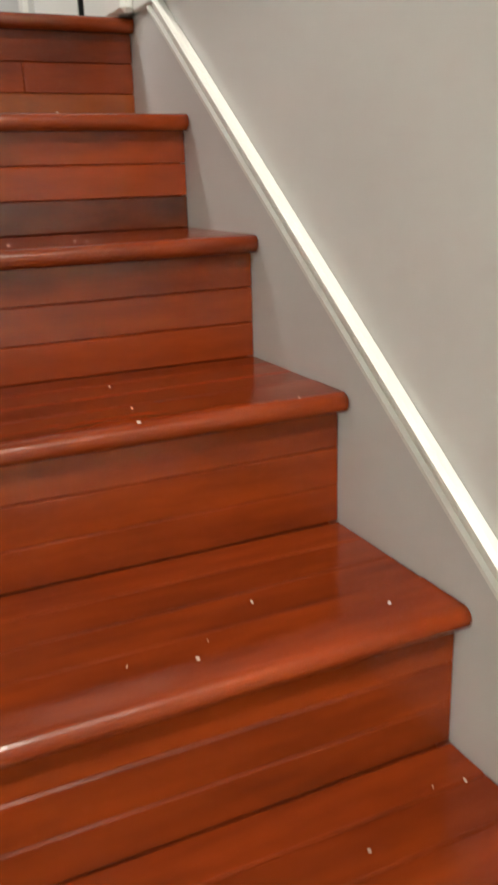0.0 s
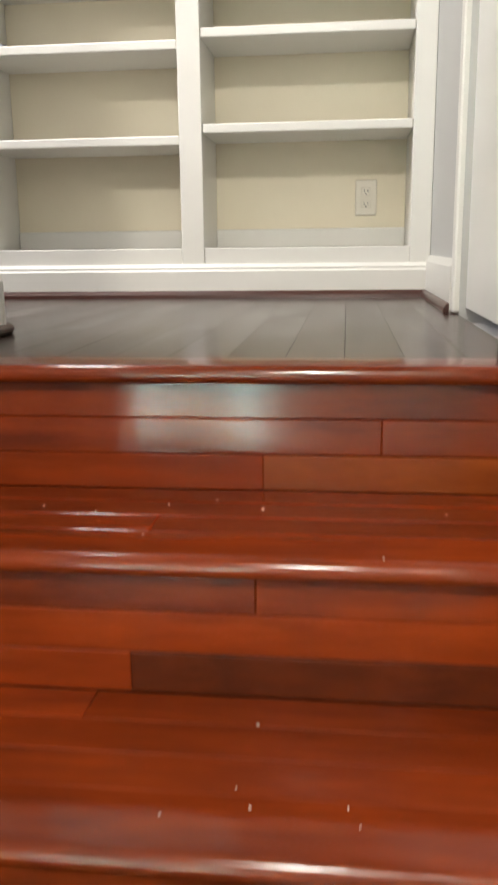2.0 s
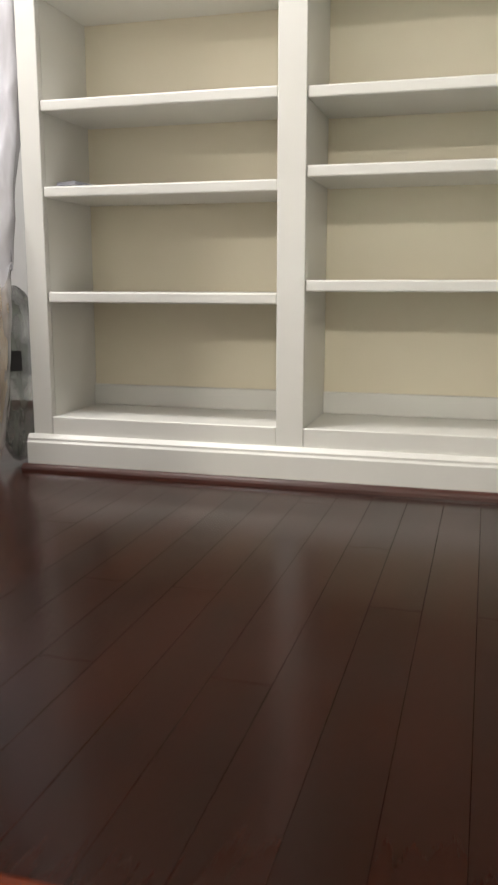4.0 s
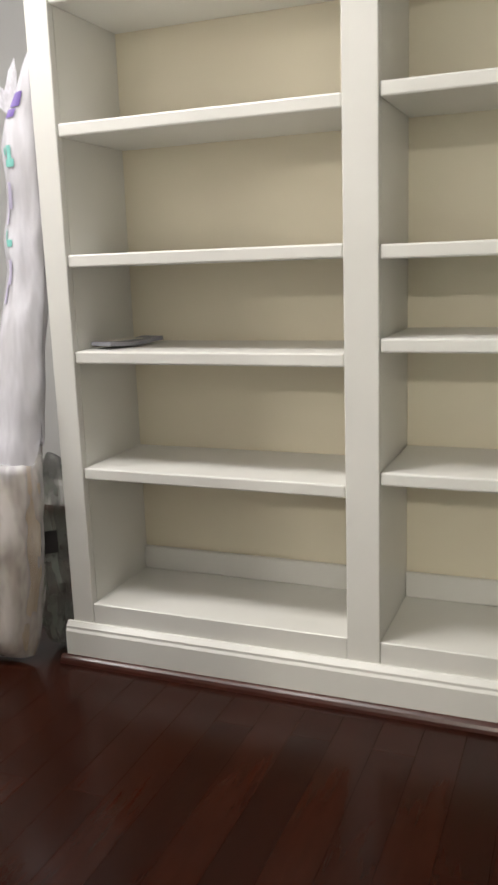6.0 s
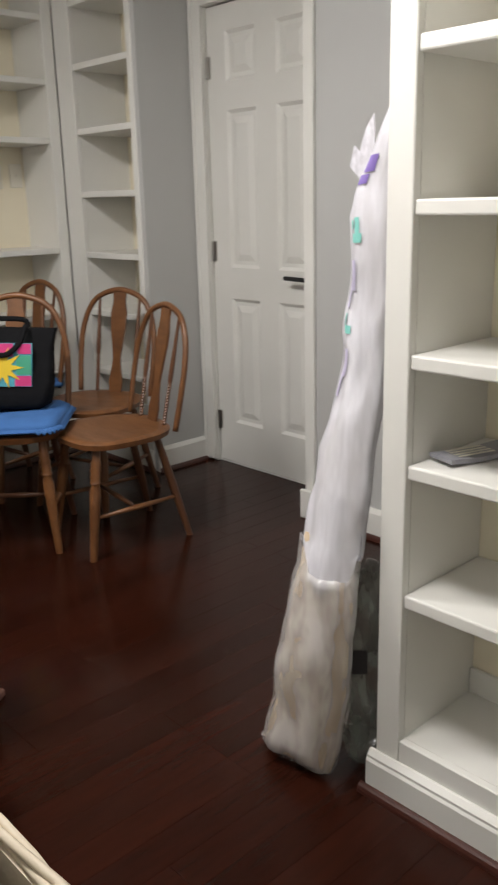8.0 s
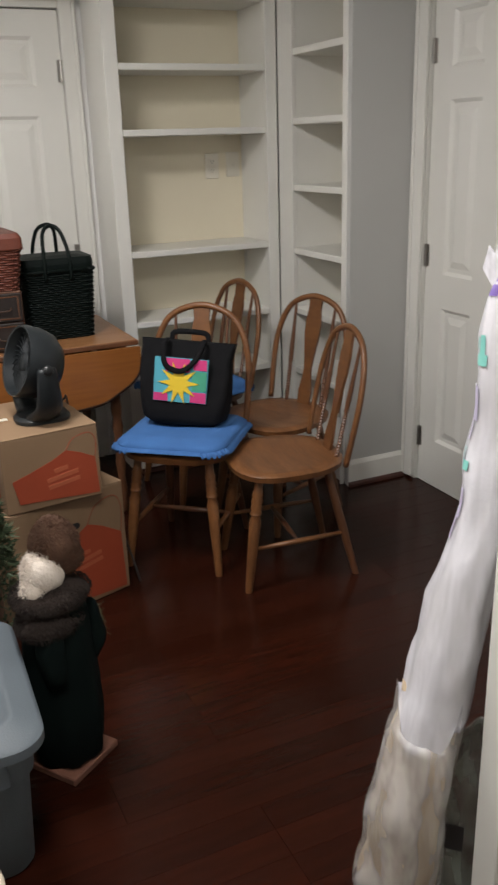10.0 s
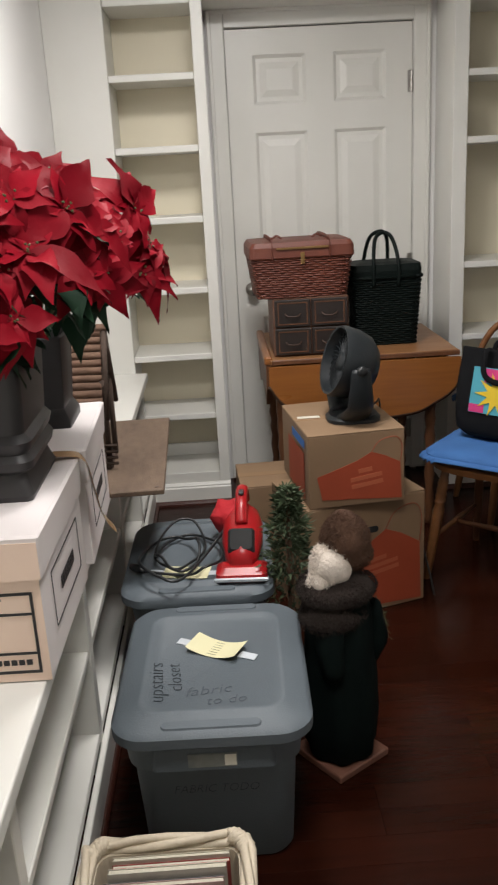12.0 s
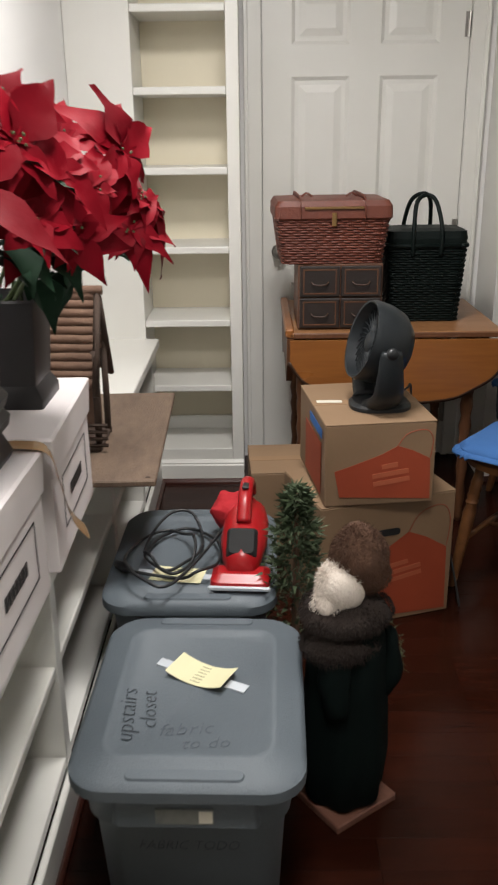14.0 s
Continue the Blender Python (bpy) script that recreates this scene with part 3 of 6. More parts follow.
M_WICKER = material("red_brown_wicker", (0.155, 0.040, 0.021), 0.5, (0.085, 0.021, 0.012), 26, bump=0.4, bump_scale=120, amount=1.0)
M_WICKERBLACK = material("black_green_wicker", (0.005, 0.009, 0.008), 0.55, (0.003, 0.006, 0.005), 30, spec=0.14, bump=0.4, bump_scale=120)
M_BRASS = material("aged_brass", (0.45, 0.28, 0.12), 0.35, metal=1.0)
M_DRAWER = material("dark_drawer_front", (0.026, 0.017, 0.014), 0.5, (0.012, 0.009, 0.008), 20, amount=1.0, bump=0.2)
M_BOXSIDE = material("brown_box_side", (0.13, 0.056, 0.030), 0.5, (0.09, 0.038, 0.02), 6, (2, 12, 2))
M_PETAL = material("red_poinsettia_bract", (0.25, 0.0038, 0.013), 0.6, (0.125, 0.0016, 0.006), 14, bump=0.25, bump_scale=60, spec=0.10, vary=0.28, amount=1.0)
M_LEAF = material("dark_green_leaf", (0.013, 0.040, 0.019), 0.55, (0.007, 0.022, 0.011), 14, spec=0.12, bump=0.25, bump_scale=60, vary=0.3, amount=1.0)
M_STEM = material("plant_stem", (0.06, 0.09, 0.03), 0.6)
M_POT = material("dark_plastic_pot", (0.020, 0.019, 0.020), 0.45, (0.028, 0.026, 0.027), 8)
M_SOIL = material("potting_soil", (0.03, 0.02, 0.013), 0.95, bump=0.8, bump_scale=60)
M_BARK = material("rough_bark", (0.20, 0.115, 0.075), 0.9, (0.09, 0.05, 0.032), 22, bump=0.9, bump_scale=50, amount=1.0, island=True)
M_TWIG = material("dark_twig", (0.05, 0.03, 0.02), 0.85, bump=0.5)
M_PLANK = material("weathered_board", (0.17, 0.115, 0.078), 0.7, (0.10, 0.066, 0.045), 9, (2, 7, 4), 0.6, 34, amount=0.6)
M_ROBE = material("dark_green_velvet", (0.005, 0.011, 0.0095), 0.8, (0.002, 0.004, 0.004), 9, amount=1.0, spec=0.1)
M_FUR = material("brown_fur", (0.110, 0.052, 0.027), 0.95, (0.045, 0.020, 0.011), 45, bump=1.0, bump_scale=180, amount=1.2)
M_FURDARK = material("dark_fur", (0.026, 0.015, 0.010), 0.95, (0.012, 0.007, 0.005), 45, bump=1.0, bump_scale=180, amount=1.2)
M_HAIR = material("white_wool_hair", (0.80, 0.72, 0.64), 0.95, (0.62, 0.54, 0.46), 40, bump=1.0, bump_scale=140, amount=1.2)
M_SATINSHEEN = material("green_satin_sheen", (0.014, 0.046, 0.034), 0.4, (0.008, 0.028, 0.02), 12)
M_PLINTH = material("wooden_plinth", (0.20, 0.09, 0.06), 0.5, (0.14, 0.06, 0.04), 10, (2, 10, 2))
M_NEEDLE = material("artificial_fir", (0.060, 0.085, 0.035), 0.7, (0.024, 0.042, 0.018), 30, island=True, amount=1.2)
M_BASKET = material("cream_painted_wicker", (0.66, 0.58, 0.45), 0.6, (0.50, 0.42, 0.31), 26, bump=0.4, bump_scale=100, amount=1.0)
M_PAGES = material("magazine_pages", (0.62, 0.58, 0.47), 0.7, (0.46, 0.43, 0.34), 30, (1, 40, 1), amount=1.0)
M_PLASTIC = material("milky_plastic_bag", (0.74, 0.73, 0.77), 0.22, (0.66, 0.65, 0.70), 7, bump=0.5, bump_scale=22, amount=0.8)
M_ROLL = material("cream_rug_pile", (0.76, 0.66, 0.50), 0.8, (0.27, 0.17, 0.085), 7, (2.5, 2.5, 0.8), 0.3, 60, amount=0.55)
M_PURPLE = material("purple_print", (0.22, 0.15, 0.45), 0.3)
M_TEAL = material("teal_print", (0.22, 0.56, 0.50), 0.3)
M_LILAC = material("faded_lilac_print", (0.58, 0.54, 0.70), 0.3)
M_FILM = material("clear_bag_film", (0.88, 0.86, 0.86), 0.18, (0.78, 0.76, 0.75), 7, bump=0.5, bump_scale=22, amount=0.8)
M_CLEAR = material("clear_crumpled_plastic", (0.30, 0.33, 0.29), 0.12, (0.12, 0.14, 0.12), 12, bump=0.8, bump_scale=20, amount=1.2)
M_PAMPHLET = material("grey_printed_paper", (0.33, 0.33, 0.36), 0.5, (0.24, 0.24, 0.27), 30)
M_PLATE = material("white_wall_plate", (0.80, 0.76, 0.65), 0.35)
M_PINK, M_YELLOW, M_CYAN, M_GREENP = (material(n, c, 0.7) for n, c in (("pink_print", (0.62, 0.04, 0.20)), ("yellow_print", (0.78, 0.55, 0.03)), ("cyan_print", (0.08, 0.38, 0.48)), ("green_print", (0.06, 0.36, 0.22))))

for mm, low, high in ((M_PLASTIC, 0.70, 0.96), (M_FILM, 0.22, 0.55), (M_CLEAR, 0.25, 0.75)):
    nt = mm.node_tree
    tr_n, mx, nz2, mr2 = (nt.nodes.new(k) for k in ("ShaderNodeBsdfTransparent", "ShaderNodeMixShader", "ShaderNodeTexNoise", "ShaderNodeMapRange"))
    nz2.inputs["Scale"].default_value, nz2.inputs["Detail"].default_value = 5.0, 2.0
    mr2.inputs["From Min"].default_value, mr2.inputs["From Max"].default_value = 0.35, 0.65
    mr2.inputs["To Min"].default_value, mr2.inputs["To Max"].default_value = low, high
    nt.links.new(nz2.outputs["Fac"], mr2.inputs["Value"])
    nt.links.new(mr2.outputs["Result"], mx.inputs["Fac"])
    nt.links.new(tr_n.outputs[0], mx.inputs[1])
    nt.links.new(nt.nodes["Principled BSDF"].outputs[0], mx.inputs[2])
    nt.links.new(mx.outputs[0], nt.nodes["Material Output"].inputs["Surface"])


# ---- return-air grille beside the stairs ----
gr = thing("air_grille", pose(0, -0.03, 0), "white louvred return-air grille in the stair wall", "vent")
for a, b, z0, z1 in ((-0.80, -0.05, 0.0, 0.045), (-0.80, -0.05, 0.605, 0.65)):
    part("frame", box(-0.014, -0.001, a, b, z0, z1, 0.003), M_WHITE, gr)
for a, b in ((-0.80, -0.762), (-0.088, -0.05)):
    part("frame", box(-0.0135, -0.001, a, b, 0.046, 0.604, 0.003), M_WHITE, gr)
for k in range(46):
    z = 0.050 + k * 0.0120
    part("slat", prism([(0.002, z), (0.003, z - 0.0012), (0.020, z + 0.0080), (0.019, z + 0.0092)], "y", -0.762, -0.088), M_WHITE, gr)
for k in range(1, 11):
    y = -0.762 + k * 0.674 / 11
    part("rib", box(0.000, 0.004, y - 0.005, y + 0.005, 0.046, 0.604, 0.001), M_WHITE, gr)
# the duct's darkness is put in as a black sheet
part("duct_dark_sheet", box(0.07, 0.08, -0.80, -0.05, 0.02, 0.64), M_BLACK, gr, "black sheet for the dark duct behind the slats")


# ---- wall outlets ----
def outlet(m, label):
    e = thing("wall_outlet", m, label, "outlet")
    part("plate", box(-0.035, 0.035, -0.006, 0, -0.057, 0.057, 0.003), M_PLATE, e)
    for z in (-0.02, 0.02):
        b = loft([(0, 0.016, 0.013, 0.006), (0.003, 0.015, 0.012, 0.006)], 3)
        b.transform(pose(0, -0.006, z, 90))
        part("socket", b, M_PLATE, e)
        # slots are solid black pieces, their inner shade put into the colour
        b = box(-0.007, -0.005, -0.0096, -0.0085, z - 0.002, z + 0.006)
        box(0.005, 0.007, -0.0096, -0.0085, z - 0.002, z + 0.006, bm=b)
        box(-0.002, 0.002, -0.0096, -0.0085, z - 0.010, z - 0.006, bm=b)
        part("slots", b, M_INK, e)
outlet(pose(-0.19, Y_A + 0.272, 0.303), "cream double wall outlet inside the bookcase")
outlet(pose(X_WEST - 0.282, 2.32, 1.375, 0, 0, 90), "cream double wall outlet inside the bookcase")
e = thing("switch_plate", pose(X_WEST - 0.282, 2.43, 1.38, 0, 0, 90), "cream blank wall plate beside the outlet", "switch plate")
part("plate", box(-0.035, 0.035, -0.006, 0, -0.057, 0.057, 0.003), M_PLATE, e)
part("toggle", box(-0.005, 0.005, -0.012, -0.006, -0.008, 0.008, 0.002), M_PLATE, e)


# ---- windsor chairs ----
def chair(m, label):
    e = thing("dining_chair", m, label, "chair", "bow-back chairs in the corner")
    # saddle seat
    b = bmesh.new()
    n, rows = 28, []
    for r, z0 in ((0.0, 0.0), (0.45, 0.001), (0.8, 0.006), (0.96, 0.006), (1.0, -0.002), (0.985, -0.022), (0.80, -0.034), (0.0, -0.034)):
        ring = []
        for k in range(n):
            a = 2 * math.pi * k / n
            w = 0.205 - 0.022 * math.sin(a)
            x = r * w * math.copysign(abs(math.cos(a)) ** 0.72, math.cos(a))
            y = r * 0.205 * math.copysign(abs(math.sin(a)) ** 0.78, math.sin(a))
            ring.append(b.verts.new((x, y, 0.445 + z0 - (0.008 * (1 - r) if z0 > -0.01 else 0))))
        rows.append(ring)
    for p, q in zip(rows, rows[1:]):
        for k in range(n):
            b.faces.new((p[k], p[(k + 1) % n], q[(k + 1) % n], q[k]))
    bmesh.ops.remove_doubles(b, verts=b.verts[:], dist=1e-4)
    bmesh.ops.recalc_face_normals(b, faces=b.faces[:])
    shade(part("seat", b, M_OAK, e, "worn oak saddle seat"), 50)
    # turned legs
    prof = [(0.012, 0.0), (0.014, 0.02), (0.0165, 0.10), (0.020, 0.21), (0.0215, 0.26), (0.016, 0.285), (0.021, 0.295), (0.017, 0.305), (0.021, 0.317), (0.017, 0.328), (0.021, 0.339), (0.017, 0.35), (0.020, 0.362), (0.016, 0.378), (0.014, 0.42)]
    back = [(0.012, 0.0), (0.014, 0.1), (0.017, 0.22), (0.015, 0.34), (0.014, 0.42)]
    for x, y, fx, fy, pr in ((0.135, -0.13, 0.175, -0.19, prof), (-0.135, -0.13, -0.175, -0.19, prof), (0.115, 0.12, 0.165, 0.215, back), (-0.115, 0.12, -0.165, 0.215, back)):
        b = lathe(pr, 12)
        top, foot = Vector((x, y, 0.42)), Vector((fx, fy, 0.0))
        for v in b.verts:
            t = v.co.z / 0.42
            o = foot.lerp(top, t)
            v.co = Vector((v.co.x + o.x, v.co.y + o.y, v.co.z))
        shade(part("leg", b, M_OAKDARK if pr is back else M_OAK, e))
    for s in (1, -1):
        part("stretcher", tube([(s * 0.158, -0.168, 0.16), (s * 0.155, 0.02, 0.165), (s * 0.149, 0.18, 0.17)], 0.009, 8, taper=[0.75, 1.25, 0.75]), M_OAK, e, smooth=True)
    part("stretcher", tube([(-0.150, 0.0, 0.165), (0, 0.0, 0.165), (0.150, 0.0, 0.165)], 0.009, 8, taper=[0.75, 1.25, 0.75]), M_OAKDARK, e, smooth=True)
    # bow of the back, leaning away
    lean = lambda x, z: (x, 0.165 + (z - 0.45) * 0.20 + 0.0, z)
    bow = [lean(x, z) for x, z in ((-0.185, 0.445), (-0.192, 0.58), (-0.190, 0.70), (-0.165, 0.80), (-0.110, 0.870), (0.0, 0.902), (0.110, 0.870), (0.165, 0.80), (0.190, 0.70), (0.192, 0.58), (0.185, 0.445))]
    part("bow", tube(smooth_line(bow, 4), 0.0125, 8, 0.85), M_OAK, e, smooth=True)
    for x, zt in ((-0.105, 0.868), (0.105, 0.868), (-0.155, 0.815), (0.155, 0.815)):
        if abs(x) > 0.12:
            continue
        prof = [(0.005, 0.0)]
        for j in range(14):
            prof += [(0.0095, 0.012 + j * 0.011), (0.0065, 0.0175 + j * 0.011)]
        prof += [(0.0095, 0.175), (0.010, 0.23), (0.0075, 0.32), (0.0055, zt - 0.445)]
        b = lathe(prof, 8)
        for v in b.verts:
            v.co = Vector((v.co.x + x * (0.9 + 0.1 * v.co.z / 0.42), v.co.y + 0.165 + v.co.z * 0.20, v.co.z + 0.445))
        shade(part("spindle", b, M_OAKDARK, e, "dark twist-turned spindle"))
    zs = [0.445, 0.50, 0.56, 0.60, 0.66, 0.74, 0.80, 0.85, 0.895]
    ws = [0.030, 0.034, 0.022, 0.018, 0.026, 0.038, 0.040, 0.030, 0.033]
    out = [(w, z) for w, z in zip(ws, zs)] + [(-w, z) for w, z in reversed(list(zip(ws, zs)))]
    b = prism(out, "y", -0.005, 0.005)
    for v in b.verts:
        v.co.y += 0.168 + (v.co.z - 0.45) * 0.20
    part("splat", b, M_OAK, e, "fiddle-shaped oak splat")
    return e


chair(pose(-3.055, 1.957, 0, 0, 0, -9) @ Matrix.Diagonal((1, 1, 0.96, 1)), "worn oak bow-back chair standing clear on the floor")
chair(pose(-3.483, 2.145, 0, 0, 0, 20) @ Matrix.Diagonal((1, 1, 0.97, 1)), "worn oak bow-back chair beside the corner bookcase")
chair(pose(-3.33, 1.69, 0, 0, 0, 49), "worn oak bow-back chair under a blue cushion")
chair(pose(-3.93, 1.97, 0, 0, 0, 8), "worn oak bow-back chair pushed into the corner")


def cushion(m, label):
    e = thing("seat_cushion", m, label, "cushion", "blue chair cushions")
    b = loft([(0.0, 0.185, 0.18, 0.07), (0.012, 0.203, 0.198, 0.075), (0.030, 0.205, 0.20, 0.075), (0.046, 0.185, 0.18, 0.07), (0.052, 0.12, 0.12, 0.06), (0.046, 0.03, 0.03, 0.02)], 6)
    crumple(b, 0.006, 16)
    shade(part("pad", b, M_CUSHION, e), 70)
    # ruffled edge
    b = bmesh.new()
    ring = rounded(0.203, 0.198, 0.075, 24)
    n = len(ring)
    inner = [b.verts.new((x, y, 0.026)) for x, y in ring]
    outer = [b.verts.new((x * (1.09 + 0.02 * math.sin(k * 2.1)), y * (1.09 + 0.02 * math.sin(k * 2.1)), 0.014 + 0.007 * math.sin(k * 1.7))) for k, (x, y) in enumerate(ring)]
    low = [b.verts.new((v.co.x * 0.99, v.co.y * 0.99, v.co.z - 0.004)) for v in outer]
    lowin = [b.verts.new((v.co.x, v.co.y, 0.018)) for v in inner]
    for k in range(n):
        j = (k + 1) % n
        b.faces.new((inner[k], inner[j], outer[j], outer[k]))
        b.faces.new((outer[k], outer[j], low[j], low[k]))
        b.faces.new((low[k], low[j], lowin[j], lowin[k]))
    bmesh.ops.recalc_face_normals(b, faces=b.faces[:])
    part("ruffle", b, M_CUSHION, e, "gathered blue ruffle", smooth=True)
cushion(pose(-3.325, 1.685, 0.452, 0, 0, 49), "blue ruffled seat cushion on an oak chair")
cushion(pose(-3.93, 1.96, 0.452, 0, 0, 8), "blue ruffled seat cushion in the corner")

# tote bag leaning on the chair back
tb = thing("tote_bag", pose(-3.36, 1.705, 0.503, -9, 3, 52), "black canvas tote bag with a sunburst print", "bag")
b = loft([(0.0, 0.120, 0.055, 0.03), (0.02, 0.150, 0.068, 0.035), (0.06, 0.160, 0.068, 0.035), (0.12, 0.165, 0.062, 0.03), (0.18, 0.168, 0.05, 0.025), (0.24, 0.170, 0.038, 0.02), (0.28, 0.174, 0.026, 0.014), (0.305, 0.180, 0.018, 0.01)], 7)
for v in b.verts:
    v.co.z -= 0.045 * max(0.0, v.co.z / 0.3) * (1 - (v.co.x / 0.18) ** 2) * (0.6 + 0.4 * math.sin(v.co.x * 20))
crumple(b, 0.010, 8)
shade(part("body", b, M_TOTE, tb), 60)
pr = part("print", prism([(-0.105, 0.085), (0.095, 0.085), (0.098, 0.245), (-0.102, 0.245)], "y", -0.072, -0.060), M_CYAN, tb, "bright cyan, pink and yellow print")
cx, cz = -0.01, 0.155
for x0, x1, z0, z1 in ((-0.103, -0.05, 0.087, 0.115), (-0.06, 0.03, 0.195, 0.243), (0.035, 0.094, 0.087, 0.125), (0.045, 0.094, 0.205, 0.243)):
    part("pink_patch", box(x0, x1, -0.0738, -0.072, z0, z1), M_PINK, pr, "pink print patch")
part("green_patch", box(0.04, 0.094, -0.0738, -0.072, 0.13, 0.20), M_GREENP, pr, "green print patch")
star = []
for k in range(20):
    a, r = 2 * math.pi * k / 20, (0.078 if k % 2 == 0 else 0.034)
    star.append((cx + r * math.cos(a), cz + r * math.sin(a)))
part("sunburst", prism(star, "y", -0.0765, -0.0742), M_YELLOW, pr, "yellow sunburst")
for s, yy in ((1, -0.03), (-1, 0.02)):
    if s > 0:
        pts = [(-0.07, yy, 0.31), (-0.075, yy - 0.03, 0.29), (-0.06, yy - 0.052, 0.22), (0.0, yy - 0.055, 0.20), (0.05, yy - 0.05, 0.24), (0.07, yy - 0.02, 0.30), (0.07, yy, 0.31)]
    else:
        pts = [(-0.07, yy, 0.30), (-0.06, yy, 0.33), (0.0, yy, 0.335), (0.06, yy, 0.33), (0.07, yy, 0.30)]
    part("strap", tube(smooth_line(pts, 5), 0.010, 6, 0.35), M_TOTE, tb, "black canvas strap", smooth=True)

# ---- drop-leaf table ----
tab = thing("drop_leaf_table", pose(-4.07, 1.300, 0), "small maple drop-leaf table before the closed door", "table")
TH = 0.745
part("tabletop", box(-0.31, 0.31, -0.385, 0.368, TH - 0.02, TH, 0.005, segments=2), M_TABLETOP, tab, "worn orange-brown tabletop")
part("edge_strip", box(0.306, 0.314, -0.37, 0.37, TH - 0.022, TH - 0.002, 0.003), M_OAKDARK, tab)
def leaf_outline():
    pts = [(-0.385, TH - 0.024), (-0.385, TH - 0.10), (-0.345, TH - 0.16), (-0.30, TH - 0.19), (-0.24, TH - 0.215), (-0.12, TH - 0.25), (0.08, TH - 0.25), (0.20, TH - 0.235), (0.27, TH - 0.20), (0.32, TH - 0.17), (0.355, TH - 0.13), (0.368, TH - 0.08), (0.368, TH - 0.024)]
    return pts
for s, nm in ((1, "front"), (-1, "rear")):
    x0 = 0.318 if s > 0 else -0.336
    part("leaf", prism(leaf_outline(), "x", x0, x0 + 0.018), M_MAPLE, tab, "hanging maple leaf with a wavy edge")
    edge = [(x0 + 0.009, u, v) for u, v in leaf_outline()[1:-1]]
    part("leaf_edge", tube(smooth_line(edge, 4), 0.0105, 6), M_EDGE, tab, "dark leaf edge", smooth=True)
part("apron", box(-0.26, 0.26, -0.33, -0.31, TH - 0.13, TH - 0.021), M_OAKDARK, tab)
part("apron", box(-0.26, 0.26, 0.31, 0.33, TH - 0.13, TH - 0.021), M_OAKDARK, tab)
prof = [(0.012, 0.0), (0.020, 0.02), (0.014, 0.05), (0.021, 0.10), (0.015, 0.16), (0.022, 0.22), (0.016, 0.27), (0.023, 0.31), (0.017, 0.34), (0.024, 0.38), (0.018, 0.42), (0.024, 0.46), (0.020, 0.50), (0.024, 0.52), (0.024, TH - 0.021)]
for x in (-0.26, 0.27):
    for y in (-0.335, 0.265):
        b = lathe(prof, 12)
        b.transform(Matrix.Translation((x, y, 0)))
        shade(part("leg", b, M_OAKDARK, tab))
# scrolled end brackets
scroll = [(-0.31, TH - 0.021), (-0.30, TH - 0.12), (-0.22, TH - 0.20), (-0.10, TH - 0.17), (0.0, TH - 0.14), (0.10, TH - 0.17), (0.22, TH - 0.20), (0.30, TH - 0.12), (0.31, TH - 0.021)]
part("end_bracket", prism(scroll, "y", -0.394, -0.371), M_OAKDARK, tab, "dark scrolled end bracket")
part("end_rail", box(-0.31, 0.31, -0.40, -0.369, TH - 0.02, TH + 0.012, 0.006), M_MAPLE, tab)

# drawer box on the table
db = thing("drawer_box", pose(-3.96, 1.093, TH), "small wooden box with four dark drawers on the table", "drawer box")
part("carcass", box(-0.16, 0.145, -0.148, 0.148, 0, 0.23, 0.003), M_BOXSIDE, db)
for y0, y1 in ((-0.142, -0.002), (0.002, 0.142)):
    for z0, z1 in ((0.008, 0.112), (0.118, 0.224)):
        dr = part("drawer", box(0.147, 0.160, y0, y1, z0, z1, 0.003), M_DRAWER, db)
        b = box(0.160, 0.162, y0 + 0.012, y1 - 0.012, z0 + 0.010, z0 + 0.014)
        box(0.160, 0.162, y0 + 0.012, y1 - 0.012, z1 - 0.014, z1 - 0.010, bm=b)
        box(0.160, 0.162, y0 + 0.012, y0 + 0.016, z0 + 0.014, z1 - 0.014, bm=b)
        box(0.160, 0.162, y1 - 0.016, y1 - 0.012, z0 + 0.014, z1 - 0.014, bm=b)
        part("inset_line", b, M_OAKDARK, dr)
        ym, zm = (y0 + y1) / 2, (z0 + z1) / 2 - 0.008
        part("pull", tube(smooth_line([(0.160, ym - 0.030, zm + 0.008), (0.170, ym - 0.022, zm), (0.172, ym, zm - 0.003), (0.170, ym + 0.022, zm), (0.160, ym + 0.030, zm + 0.008)], 3), 0.0028, 6), M_EDGE, dr, "small dark drawer pull", smooth=True)


def weave(parent, hx0, hy0, hx1, hy1, z0, z1, rows, mat, r, uprights, name="cane"):
    """Woven sides: wavy horizontal canes round uprights, tapering from bottom to top."""
    for k in range(rows):
        t = (k + 0.5) / rows
        hx, hy, z = hx0 + (hx1 - hx0) * t, hy0 + (hy1 - hy0) * t, z0 + (z1 - z0) * t
        ring = rounded(hx, hy, min(hx, hy) * 0.16, 3)
        pts, m = [], len(ring)
        line = []
        for j in range(m):
            a, b2 = Vector((*ring[j], 0)), Vector((*ring[(j + 1) % m], 0))
            L = (b2 - a).length
            steps = max(1, int(L / 0.011))
            for s in range(steps):
                line.append(a.lerp(b2, s / steps))
        n = len(line)
        for j, p in enumerate(line):
            d = 1 + 0.0028 / max(hx, hy) * (1 if ((j // 2 + k) % 2) else -1)
            pts.append((p.x * d, p.y * d, z))
        pts.append(pts[0])
        part(name, tube(pts, r, 5, (z1 - z0) / rows / 2 / r * 1.02), mat, parent, smooth=True)


